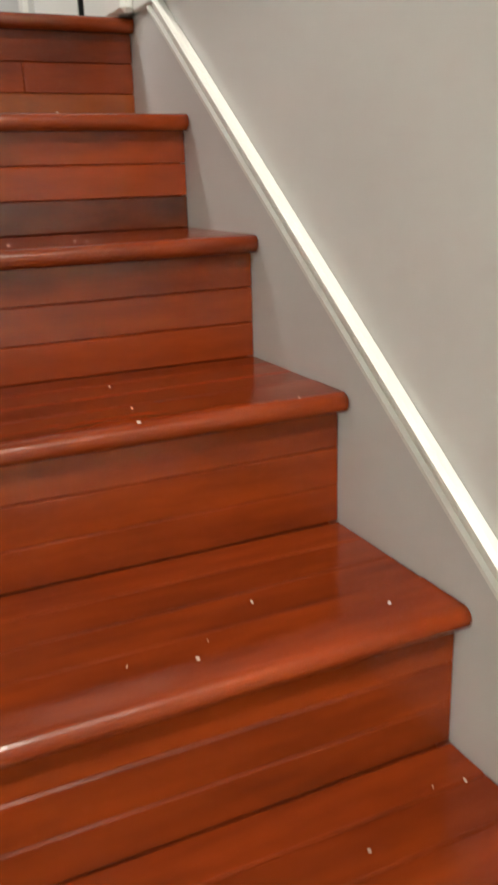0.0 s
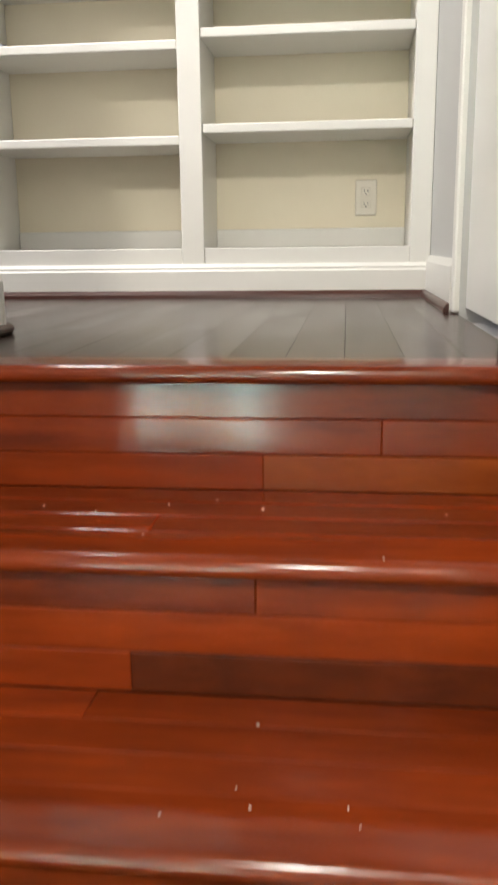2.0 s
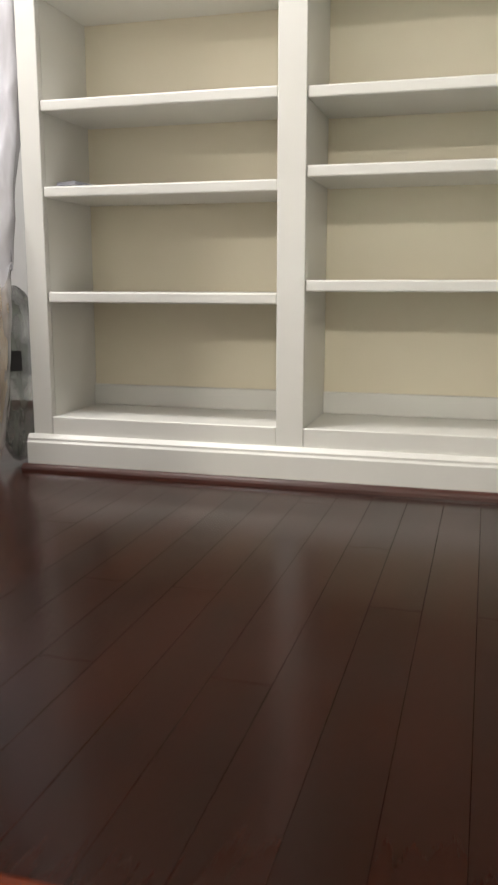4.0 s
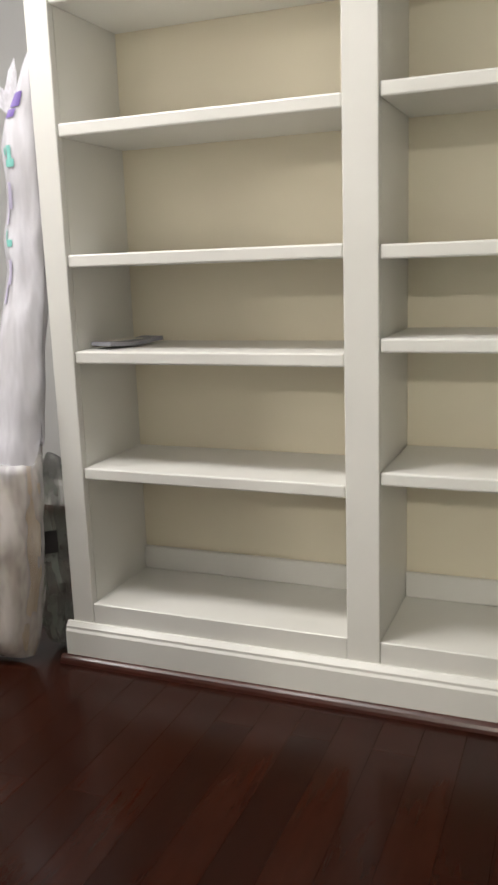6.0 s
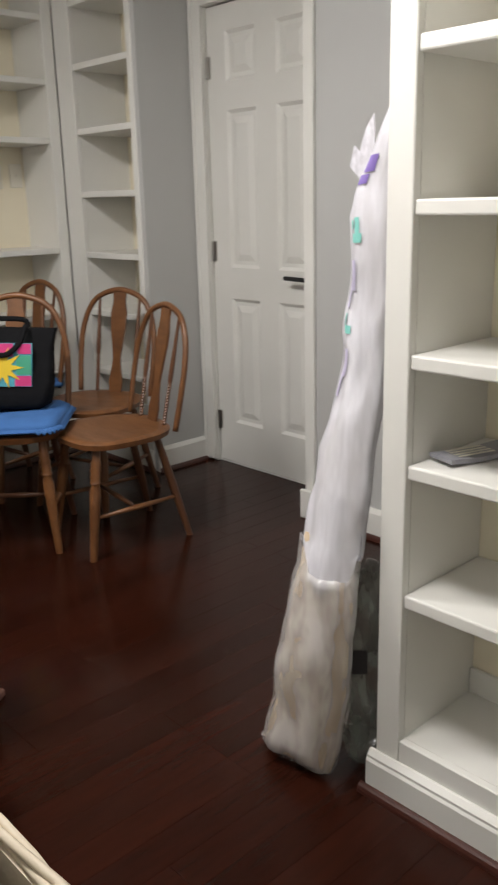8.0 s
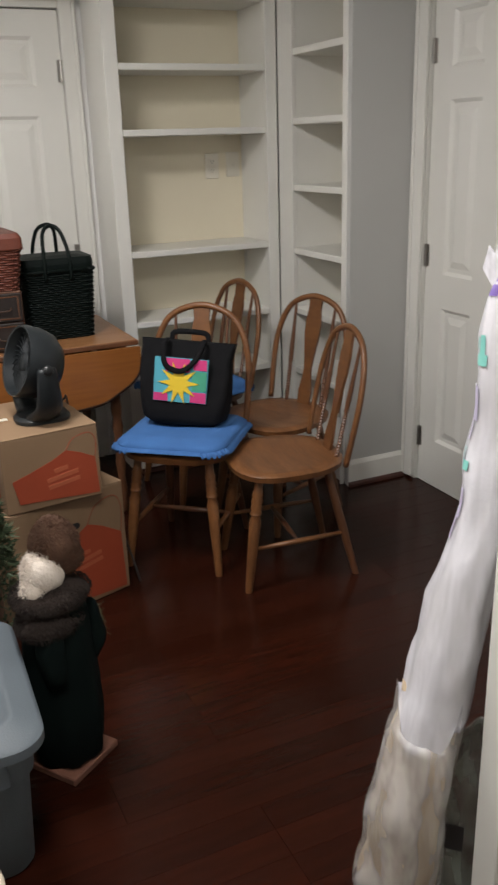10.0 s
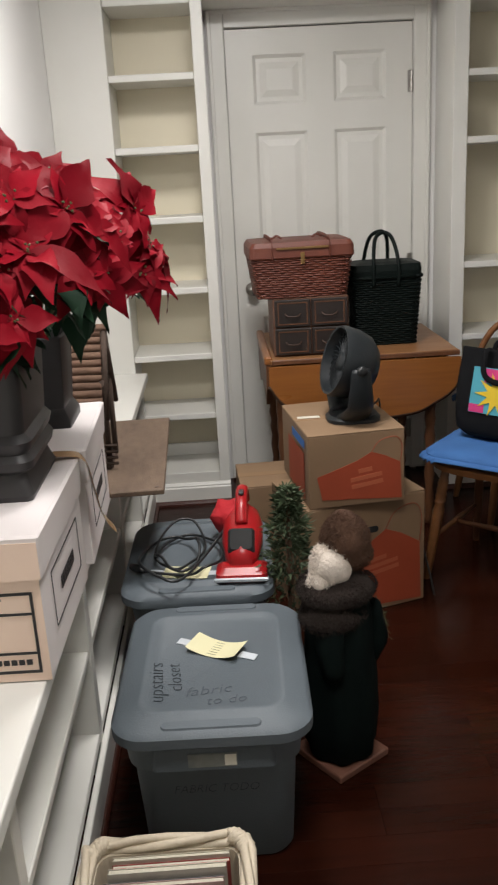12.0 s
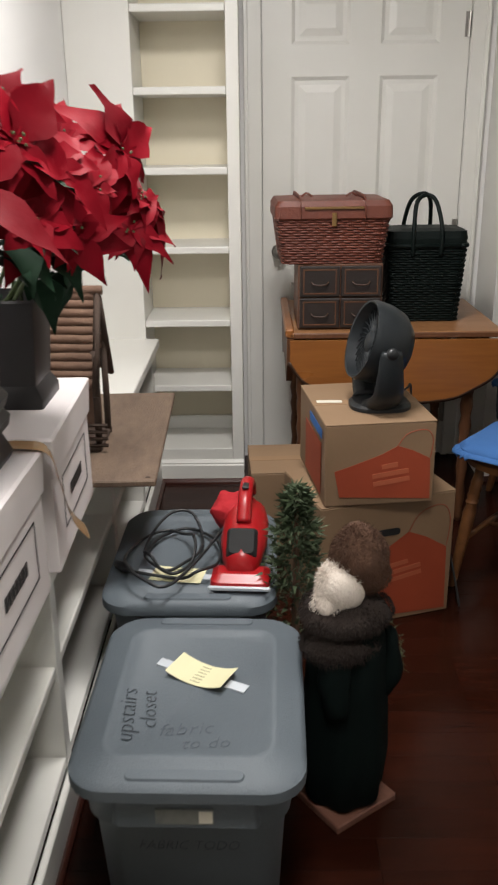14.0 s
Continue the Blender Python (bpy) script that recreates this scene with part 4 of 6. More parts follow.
# wicker suitcase on the drawer box
sc = thing("wicker_suitcase", pose(-3.955, 1.06, TH + 0.23, 0, 0, 2), "closed red-brown wicker suitcase with leather straps", "suitcase")
part("inner_wall", loft([(0.0, 0.135, 0.168, 0.02), (0.15, 0.150, 0.188, 0.02)], 3), M_WICKER, sc)
weave(sc, 0.138, 0.171, 0.152, 0.192, 0.0, 0.150, 17, M_WICKER, 0.0035, 12)
lid = part("lid", loft([(0.150, 0.158, 0.198, 0.02), (0.156, 0.163, 0.203, 0.022), (0.195, 0.161, 0.201, 0.022), (0.212, 0.150, 0.190, 0.02), (0.216, 0.10, 0.14, 0.02)], 4), M_WICKER, sc)
for y in (-0.115, 0.105):
    part("strap", tube(smooth_line([(0.166, y, 0.150), (0.168, y, 0.18), (0.163, y, 0.206), (0.12, y, 0.222), (-0.12, y, 0.222), (-0.163, y, 0.206)], 3), 0.008, 6, 0.3), M_WICKER, lid, "dark strap over the lid", smooth=True)
part("handle_slats", box(0.164, 0.169, -0.10, 0.10, 0.186, 0.194, 0.001), M_BRASS, lid, "pale cane handle")
part("latch", box(0.165, 0.172, -0.008, 0.008, 0.130, 0.175, 0.002), M_BRASS, lid, "brass latch")
for y in (-0.08, 0.08):
    part("lid_loop", tube(smooth_line([(0.0, y - 0.02, 0.216), (0.0, y, 0.228), (0.0, y + 0.02, 0.216)], 4), 0.004, 6), M_WICKER, lid, smooth=True)

# black wicker basket with two handles
bb = thing("wicker_basket", pose(-4.03, 1.415, TH), "black wicker picnic basket with raised handles", "basket")
part("inner_wall", loft([(0.0, 0.098, 0.118, 0.025), (0.27, 0.106, 0.136, 0.025)], 4), M_WICKERBLACK, bb)
weave(bb, 0.101, 0.121, 0.108, 0.139, 0.002, 0.27, 30, M_WICKERBLACK, 0.0035, 12)
part("rim", tube([(x, y, 0.275) for x, y in rounded(0.112, 0.144, 0.028, 4) + rounded(0.112, 0.144, 0.028, 4)[:1]], 0.008, 6), M_WICKERBLACK, bb, smooth=True)
lid = part("lid", loft([(0.275, 0.110, 0.141, 0.028), (0.300, 0.112, 0.144, 0.028), (0.325, 0.108, 0.140, 0.028), (0.332, 0.06, 0.09, 0.02)], 4), M_WICKERBLACK, bb)
for s in (1, -1):
    pts = [(s * 0.113, -0.055, 0.24), (s * 0.112, -0.055, 0.33), (s * 0.06, -0.040, 0.42), (s * 0.035, 0.0, 0.445), (s * 0.06, 0.030, 0.42), (s * 0.112, 0.045, 0.33), (s * 0.113, 0.045, 0.24)]
    part("handle", tube(smooth_line(pts, 5), 0.008, 7), M_WICKERBLACK, bb, "curved black handle", smooth=True)


# ---- cardboard boxes ----
def carton(m, sx, sy, sz, label, apron=True, left_print=True, hole=False, tape=False):
    """A closed carton; the printed face looks towards +x, the second one towards -y."""
    e = thing("cardboard_box", m, label, "box", "moving boxes")
    b = box(-sx / 2, sx / 2, -sy / 2, sy / 2, 0, sz - 0.004, 0.003)
    crumple(b, 0.002, 7)
    part("body", b, M_CARD, e)
    part("flap", box(-sx / 2, -0.001, -sy / 2, sy / 2, sz - 0.003, sz, 0.001), M_CARD, e)
    part("flap", box(0.001, sx / 2, -sy / 2, sy / 2, sz - 0.003, sz, 0.001), M_CARD, e)
    part("seam_tape", box(-0.02, 0.02, -sy / 2 - 0.0005, sy / 2 + 0.0005, sz, sz + 0.0007), M_CARDEDGE, e)
    x = sx / 2 + 0.0025
    if apron:
        k = sy / 0.30
        out = [(-0.11 * k, 0.03), (0.14 * k, 0.012), (0.135 * k, sz * 0.55), (0.085 * k, sz * 0.66), (0.045 * k, sz * 0.72), (-0.0 * k, sz * 0.62), (-0.08 * k, sz * 0.50), (-0.125 * k, sz * 0.44)]
        ap = part("apron_print", prism(out, "x", x, x + 0.0012), M_ORANGE, e, "orange apron print")
        part("neck_loop", tube(smooth_line([(x + 0.001, 0.045 * k, sz * 0.72), (x + 0.001, 0.07 * k, sz * 0.86), (x + 0.001, 0.12 * k, sz * 0.90), (x + 0.001, 0.14 * k, sz * 0.78), (x + 0.001, 0.135 * k, sz * 0.56)], 5), 0.0012, 4), M_ORANGE, ap, smooth=True)
        b = bmesh.new()
        for j, (w, o) in enumerate(((0.022, 0.012), (0.05, 0.0), (0.05, 0.0))):
            zz = sz * 0.46 - j * 0.024
            box(x + 0.001, x + 0.0022, 0.03 * k - w * k, 0.03 * k + w * k, zz, zz + 0.014, bm=b)
        b.transform(Matrix.Translation((0, 0.035 * k, sz * 0.33)) @ Matrix.Rotation(radians(8), 4, "X") @ Matrix.Translation((0, -0.035 * k, -sz * 0.33)))
        part("printed_mark", b, M_ORANGE2, ap, "pale printed bars")
    if left_print:
        part("side_print", box(-sx * 0.2, sx * 0.38, -sy / 2 - 0.0038, -sy / 2 - 0.0025, 0.02, sz * 0.72), M_ORANGE, e, "orange side print")
    if tape:
        part("blue_tape", box(-sx * 0.02, sx * 0.42, -sy / 2 - 0.0050, -sy / 2 - 0.0038, sz * 0.80, sz * 0.91), M_BLUETAPE, e, "strip of blue tape")
    if hole:
        # no opening is cut: a black oval carries the hole's shade
        b = loft([(0, 0.036, 0.011, 0.010), (0.0012, 0.036, 0.011, 0.010)], 4)
        b.transform(Matrix.Translation((x, -0.0 * sy, sz * 0.74)) @ Matrix.Rotation(radians(90), 4, "Z") @ Matrix.Rotation(radians(90), 4, "X"))
        part("hand_hole_dark", b, M_BLACK, e, "black oval for the dark inside of the hand hole")
    return e
carton(pose(-3.245, 1.118, 0.409, 0, 0, 7), 0.40, 0.315, 0.245, "taped cardboard box with orange print under the fan", tape=True)
carton(pose(-3.235, 1.135, 0, 0, 0, 18), 0.31, 0.43, 0.407, "cardboard box with orange print on the floor", left_print=False, hole=True)
carton(pose(-3.58, 0.875, 0, 0, 0, 3), 0.27, 0.21, 0.345, "small plain cardboard box behind the stack", apron=False, left_print=False)
part_flap = thing("shipping_label", pose(-3.24, 0.985, 0.6558), "white paper label strip on the box", "label")
part("paper", box(-0.012, 0.012, -0.01, 0.065, 0, 0.0008), M_PLATE, part_flap)

# ---- desk fan ----
fan = thing("desk_fan", pose(-3.20, 1.155, 0.656), "black round air-circulator fan on a box", "fan")
part("base", loft([(0, 0.075, 0.088, 0.06), (0.010, 0.075, 0.088, 0.06), (0.020, 0.066, 0.078, 0.055), (0.026, 0.03, 0.04, 0.03)], 8), M_FAN, fan)
axis = Vector((0.16, -0.93, 0.30)).normalized()
m_head = Matrix.Translation((0.0, -0.012, 0.185)) @ axis.to_track_quat("Z", "Y").to_matrix().to_4x4()
b = bmesh.new()
prof = [(0.040, -0.085), (0.070, -0.080), (0.100, -0.050), (0.113, -0.01), (0.116, 0.035), (0.112, 0.052), (0.106, 0.050), (0.099, 0.02), (0.085, -0.02), (0.06, -0.05), (0.02, -0.06)]
b = lathe(prof, 36, cap=False)
b.transform(m_head)
bmesh.ops.recalc_face_normals(b, faces=b.faces[:])
head = shade(part("housing", b, M_FAN, fan), 50)
b = lathe([(0.030, 0.010), (0.032, 0.024), (0.026, 0.031), (0.010, 0.034)], 20)
b.transform(m_head)
shade(part("hub", b, M_FAN, head))
for k in range(30):
    a = 2 * math.pi * k / 30
    pts = [Vector((0.030 * math.cos(a), 0.030 * math.sin(a), 0.024)), Vector((0.066 * math.cos(a + 0.25), 0.066 * math.sin(a + 0.25), 0.024)), Vector((0.100 * math.cos(a + 0.45), 0.100 * math.sin(a + 0.45), 0.022))]
    b = tube(pts, 0.0022, 4)
    b.transform(m_head)
    part("grille_bar", b, M_FAN, head)
for k in range(5):
    a = 2 * math.pi * k / 5
    b = prism([(0.02 * math.cos(a), 0.02 * math.sin(a)), (0.085 * math.cos(a - 0.35), 0.085 * math.sin(a - 0.35)), (0.09 * math.cos(a + 0.1), 0.09 * math.sin(a + 0.1)), (0.085 * math.cos(a + 0.45), 0.085 * math.sin(a + 0.45))], "z", 0.0, 0.004)
    b.transform(m_head)
    part("blade", b, M_FAN, head)
side = axis.cross(Vector((0, 0, 1))).normalized()
for s in (1, -1):
    o = side * (0.122 * s)
    pts = [Vector((0, -0.01, 0.015)) + o * 0.35, Vector((0, -0.01, 0.06)) + o * 0.85, Vector((0, -0.012, 0.12)) + o * 1.0, Vector((0, -0.012, 0.19)) + o * 1.02]
    part("yoke_arm", tube(smooth_line(pts, 4), 0.036, 10, 0.45, taper=[1.7, 1.45, 1.4, 1.3, 1.25, 1.2, 1.15, 1.1, 1.05, 1.0, 0.95, 0.9, 0.8]), M_FAN, fan, smooth=True)
    b = lathe([(0.017, 0.0), (0.017, 0.012), (0.013, 0.017), (0.004, 0.018)], 16)
    b.transform(Matrix.Translation(Vector((0, -0.012, 0.185)) + o * 1.03) @ (side * s).to_track_quat("Z", "Y").to_matrix().to_4x4())
    part("pivot_knob", b, M_RUBBER, fan, smooth=True)
cable = [(-0.07, 0.06, 0.006), (-0.11, 0.10, 0.02), (-0.16, 0.12, 0.0), (-0.19, 0.145, -0.2), (-0.15, 0.20, -0.35), (-0.02, 0.245, -0.5), (0.05, 0.27, -0.646)]
part("power_cord", tube(smooth_line(cable, 6), 0.0035, 6), M_RUBBER, fan, "thin black power cord", smooth=True)

# ---- storage tubs ----
def tub(m, sx, sy, sz, label):
    e = thing("storage_tub", m, label, "storage tub", "grey lidded tubs")
    hx, hy = sx / 2, sy / 2
    b = loft([(0.0, hx - 0.062, hy - 0.058, 0.05), (0.012, hx - 0.055, hy - 0.050, 0.055), (sz - 0.115, hx - 0.040, hy - 0.037, 0.06), (sz - 0.112, hx - 0.028, hy - 0.028, 0.06), (sz - 0.035, hx - 0.022, hy - 0.022, 0.06)], 6)
    shade(part("body", b, M_GREYTUB, e), 45)
    b = loft([(sz - 0.045, hx - 0.006, hy - 0.006, 0.07), (sz - 0.040, hx, hy, 0.075), (sz - 0.018, hx, hy, 0.075), (sz - 0.006, hx - 0.012, hy - 0.012, 0.07), (sz - 0.004, hx - 0.055, hy - 0.045, 0.05), (sz + 0.002, hx - 0.062, hy - 0.052, 0.046), (sz + 0.002, hx - 0.075, hy - 0.064, 0.04), (sz - 0.004, hx - 0.082, hy - 0.07, 0.036)], 6)
    shade(part("lid", b, M_GREYTUB, e, "flat lid with a raised border"), 45)
    for s in (1, -1):
        b = loft([(0, 0.016, hy * 0.5, 0.015), (0.007, 0.012, hy * 0.48, 0.011)], 4)
        b.transform(Matrix.Translation((s * (hx - 0.028), 0, sz - 0.009)))
        shade(part("lid_grip", b, M_GREYTUB, e), 40)
        b = loft([(0, 0.020, hy * 0.62, 0.015), (0.05, 0.016, hy * 0.60, 0.012)], 4)
        b.transform(Matrix.Translation((s * (hx - 0.034), 0, sz - 0.105)))
        shade(part("handle", b, M_GREYTUB, e), 40)
    return e
t1 = tub(pose(-2.258, 0.675, 0, 0, 0, -1.5), 0.54, 0.425, 0.375, "grey plastic storage tub with handwriting on its lid")
t2 = tub(pose(-2.835, 0.635, 0, 0, 0, -1), 0.53, 0.425, 0.382, "grey plastic storage tub under a red vacuum")
lettering("handwriting", "upstairs", 0.050, M_MARKER, t1, pose(0.085, -0.125, 0.3725, 0, 0, 185), slant=0.25, thin=-0.0007)
lettering("handwriting", "closet", 0.046, M_MARKER, t1, pose(0.070, -0.085, 0.3725, 0, 0, 187), slant=0.25, thin=-0.0007)
lettering("handwriting", "fabric", 0.046, M_PENCIL, t1, pose(0.125, -0.010, 0.3725, 0, 0, 96), slant=0.25, thin=-0.0007)
lettering("handwriting", "to do", 0.040, M_PENCIL, t1, pose(0.162, 0.030, 0.3725, 0, 0, 94), slant=0.25, thin=-0.0007)
lb = part("sticker", box(0.2545, 0.2570, -0.052, 0.050, 0.278, 0.310), M_LABEL, t1, "printed sticker on the tub")
part("barcode_patch", box(0.2571, 0.2578, 0.024, 0.048, 0.281, 0.307), M_PLATE, lb, "white barcode patch")
lettering("handwriting", "FABRIC TODO", 0.028, M_MARKER, t1, pose(0.2275, 0.0, 0.20, 86, 0, 90), slant=0.25, thin=-0.0007)


def note(m, label, curl):
    e = thing("paper_note", m, label, "note", "yellow notes on the tubs")
    b = bmesh.new()
    nx, rows = 10, []
    for i in range(nx + 1):
        u = i / nx
        z = curl * (0.020 * (2 * u - 1) ** 2 * (1 if u > 0.5 else 0.8)) + 0.0012
        rows.append([b.verts.new((-0.065 + 0.13 * u, v, z + dz)) for v, dz in ((-0.036, 0), (0.036, 0), (0.036, 0.0006), (-0.036, 0.0006))])
    for p, q in zip(rows, rows[1:]):
        for k in range(4):
            b.faces.new((p[k], p[(k + 1) % 4], q[(k + 1) % 4], q[k]))
    b.faces.new(rows[0])
    b.faces.new(rows[-1][::-1])
    bmesh.ops.recalc_face_normals(b, faces=b.faces[:])
    part("paper", b, M_NOTE, e, smooth=False)
    b = bmesh.new()
    for k in range(6):
        box(-0.035, 0.035, -0.026 + k * 0.010, -0.0235 + k * 0.010, 0.0019, 0.0023, bm=b)
    part("written_lines", b, M_NOTEINK, e, "faint pencil lines")
    for s in (1, -1):
        part("clear_tape", crumple(box(s * 0.082 - 0.022, s * 0.082 + 0.022, -0.012, 0.012, 0.001, 0.003), 0.002, 40), M_CLEARTAPE, e, "piece of clear tape")
note(pose(-2.298, 0.682, 0.3715, 0, 0, 62), "yellow handwritten paper note taped to the grey lid", 0.8)
note(pose(-2.70, 0.60, 0.3785, 0, 0, 80), "yellow paper note taped under the black cord", 0.1)

# ---- red hand vacuum with its cord ----
vac = thing("hand_vacuum", pose(-2.79, 0.765, 0.384, 0, 0, -4), "red corded hand vacuum lying on a tub lid", "vacuum cleaner")
b = loft([(0.0, 0.05, 0.072, 0.02), (0.018, 0.045, 0.070, 0.02), (0.030, 0.020, 0.055, 0.012)], 4)
b.transform(Matrix.Translation((0.13, 0, 0.0)))
part("nozzle", b, M_RED, vac, "wide red floor nozzle")
part("nozzle_lip", box(0.178, 0.186, -0.075, 0.075, 0.002, 0.014, 0.003), M_CLEARTAPE, vac, "pale nozzle edge")
b = lathe([(0.018, -0.16), (0.046, -0.12), (0.056, -0.05), (0.056, 0.03), (0.045, 0.10), (0.030, 0.135)], 18)
b.transform(Matrix.Translation((0.0, 0, 0.062)) @ Matrix.Rotation(radians(90), 4, "Y") @ Matrix.Diagonal((1, 1.05, 1, 1)))
for v in b.verts:
    v.co.z -= max(0, v.co.x) * 0.22
shade(part("body", b, M_RED, vac), 60)
b = loft([(0, 0.042, 0.038, 0.012), (0.016, 0.032, 0.030, 0.010)], 4)
b.transform(Matrix.Translation((0.085, 0, 0.078)) @ Matrix.Rotation(radians(38), 4, "Y"))
part("motor_cover", b, M_BLACK, vac, "black motor cover")
part("handle", tube(smooth_line([(0.03, 0, 0.108), (-0.02, 0, 0.150), (-0.09, 0, 0.165), (-0.15, 0, 0.140), (-0.175, 0, 0.10)], 5), 0.018, 10, 0.8), M_RED, vac, "arched red handle", smooth=True)
part("switch", box(-0.06, -0.03, -0.008, 0.008, 0.172, 0.180, 0.002), M_RUBBER, vac)
b = bmesh.new()
bmesh.ops.create_icosphere(b, subdivisions=3, radius=0.048)
b.transform(Matrix.Translation((-0.125, -0.035, 0.066)) @ Matrix.Diagonal((1.2, 1.3, 1.08, 1)))
crumple(b, 0.024, 30, 3)
part("dust_bag", b, M_REDCLOTH, vac, "crumpled red cloth dust bag", smooth=True)
rc = random.Random(3)
pts = []
for k in range(32):
    a = k * 0.62
    r = 0.082 + 0.042 * math.sin(k * 0.47) + rc.uniform(-0.008, 0.008)
    cx2, cy2 = 0.02 + 0.03 * math.sin(k * 0.21), -0.175 + 0.025 * math.cos(k * 0.33)
    pts.append((cx2 + r * 1.5 * math.cos(a), cy2 + r * 0.85 * math.sin(a), 0.006 + 0.045 * max(0, math.sin(k * 0.9)) * (0.4 + 0.6 * rc.random()) + 0.0004 * k))
pts += [(-0.06, -0.06, 0.05), (-0.14, -0.05, 0.09), (-0.17, 0.0, 0.10)]
part("power_cord", tube(smooth_line([(0.115, -0.275, 0.010)] + pts, 5), 0.0042, 6), M_RUBBER, vac, "tangled black power cord", smooth=True)
part("plug", tube([(0.115, -0.275, 0.012), (0.10, -0.295, 0.013), (0.085, -0.315, 0.014)], 0.013, 8, taper=[0.6, 1.0, 0.8]), M_RUBBER, vac, "black plug", smooth=True)

# ---- figurine seen from behind ----
def blob(c, r, sx, sy, sz, mat, bm, amount, scale, sub=3):
    b = bmesh.new()
    bmesh.ops.create_icosphere(b, subdivisions=sub, radius=r)
    b.transform(Matrix.Translation(c) @ Matrix.Diagonal((sx, sy, sz, 1)))
    crumple(b, amount, scale, c[2] * 10)
    for f2 in b.faces:
        f2.material_index = mat
        f2.smooth = True
    join(bm, b)
bm = bmesh.new()
b = lathe([(0.085, 0.02), (0.100, 0.04), (0.108, 0.12), (0.105, 0.22), (0.098, 0.32), (0.092, 0.40), (0.070, 0.45), (0.03, 0.47)], 32)
for v in b.verts:
    a = math.atan2(v.co.y, v.co.x)
    v.co.x *= 1 + 0.07 * math.sin(a * 7 + v.co.z * 6) * (1 - v.co.z * 1.6)
    v.co.y *= 1 + 0.07 * math.sin(a * 7 + v.co.z * 6) * (1 - v.co.z * 1.6)
for f2 in b.faces:
    f2.smooth = True
join(bm, b)
furs = [((0.0, -0.005, 0.455), 0.1, 1.0, 1.12, 0.36, 2, 0.012, 4200, 0.009), ((0.01, -0.03, 0.40), 0.095, 0.9, 1.05, 0.42, 2, 0.012, 2600, 0.009),
        ((0.0, -0.024, 0.512), 0.054, 1.0, 1.05, 0.95, 3, 0.012, 2600, 0.010), ((0.0, -0.056, 0.485), 0.036, 1.0, 1.0, 0.85, 3, 0.010, 1200, 0.010),
        ((0.0, 0.030, 0.562), 0.066, 1.0, 1.02, 0.98, 1, 0.012, 5200, 0.008), ((0.01, 0.040, 0.532), 0.060, 1.0, 0.98, 0.66, 1, 0.012, 2600, 0.008)]
for c, r, sx, sy, sz, mat, amount, count, ln in furs:
    blob(c, r, sx, sy, sz, mat, bm, amount, 16)
blob((0.05, 0.080, 0.33), 0.05, 0.9, 0.6, 1.7, 0, bm, 0.01, 20)
blob((0.05, -0.080, 0.33), 0.05, 0.9, 0.6, 1.7, 0, bm, 0.01, 20)
# satin fold on the back, with the robe's highlight put into its paler green
blob((-0.090, 0.015, 0.330), 0.036, 0.5, 1.25, 2.5, 5, bm, 0.008, 20)
join(bm, box(-0.098, 0.098, -0.098, 0.098, 0.0, 0.02, 0.003))
rf = random.Random(31)
for c, r, sx, sy, sz, mat, amount, count, ln in furs:
    for k in range(count):
        n3 = Vector((rf.gauss(0, 1), rf.gauss(0, 1), rf.gauss(0, 1))).normalized()
        o = Vector((c[0] + r * sx * n3.x, c[1] + r * sy * n3.y, c[2] + r * sz * n3.z))
        o += noise.noise_vector(o * 16 + Vector((c[2] * 10, 0, 0))) * amount * 0.6
        d = (n3 * 0.7 + Vector((rf.uniform(-.4, .4), rf.uniform(-.4, .4), rf.uniform(-1.1, -.2)))).normalized()
        w = d.cross(Vector((rf.uniform(-1, 1), rf.uniform(-1, 1), rf.uniform(-1, 1)))).normalized() * 0.0011
        u = d.cross(w)
        vs = [bm.verts.new(p) for p in (o - w, o + w, o + u, o + d * ln * rf.uniform(0.6, 1.4))]
        for tri in ((0, 1, 3), (1, 2, 3), (2, 0, 3)):
            bm.faces.new([vs[j] for j in tri]).material_index = mat
# sprig of fir held at one side
for k in range(420):
    o = Vector((0.03 + rf.gauss(0, 0.016), 0.118 + rf.gauss(0, 0.014), 0.325 + rf.gauss(0, 0.022)))
    d = Vector((rf.uniform(-1, 1), rf.uniform(-.3, 1), rf.uniform(-.6, 1))).normalized()
    w = d.cross(Vector((0.3, 0.2, 1))).normalized() * 0.0012
    u = d.cross(w)
    vs = [bm.verts.new(p) for p in (o - w, o + w, o + u, o + d * 0.018)]
    for tri in ((0, 1, 3), (1, 2, 3), (2, 0, 3)):
        bm.faces.new([vs[j] for j in tri]).material_index = 6
bm.faces.ensure_lookup_table()
for f2 in bm.faces:
    if f2.calc_center_median().z < 0.0205:
        f2.material_index = 4
fig = part("figurine", bm, [M_ROBE, M_FUR, M_FURDARK, M_HAIR, M_PLINTH, M_SATINSHEEN, M_NEEDLE])
fig.matrix_world = pose(-2.37, 0.982, 0, 0, 0, 36) @ Matrix.Diagonal((0.88, 0.88, 1.06, 1))
tagged(fig, "dark-robed winter figurine with brown fur hat on plinth", "figurine")

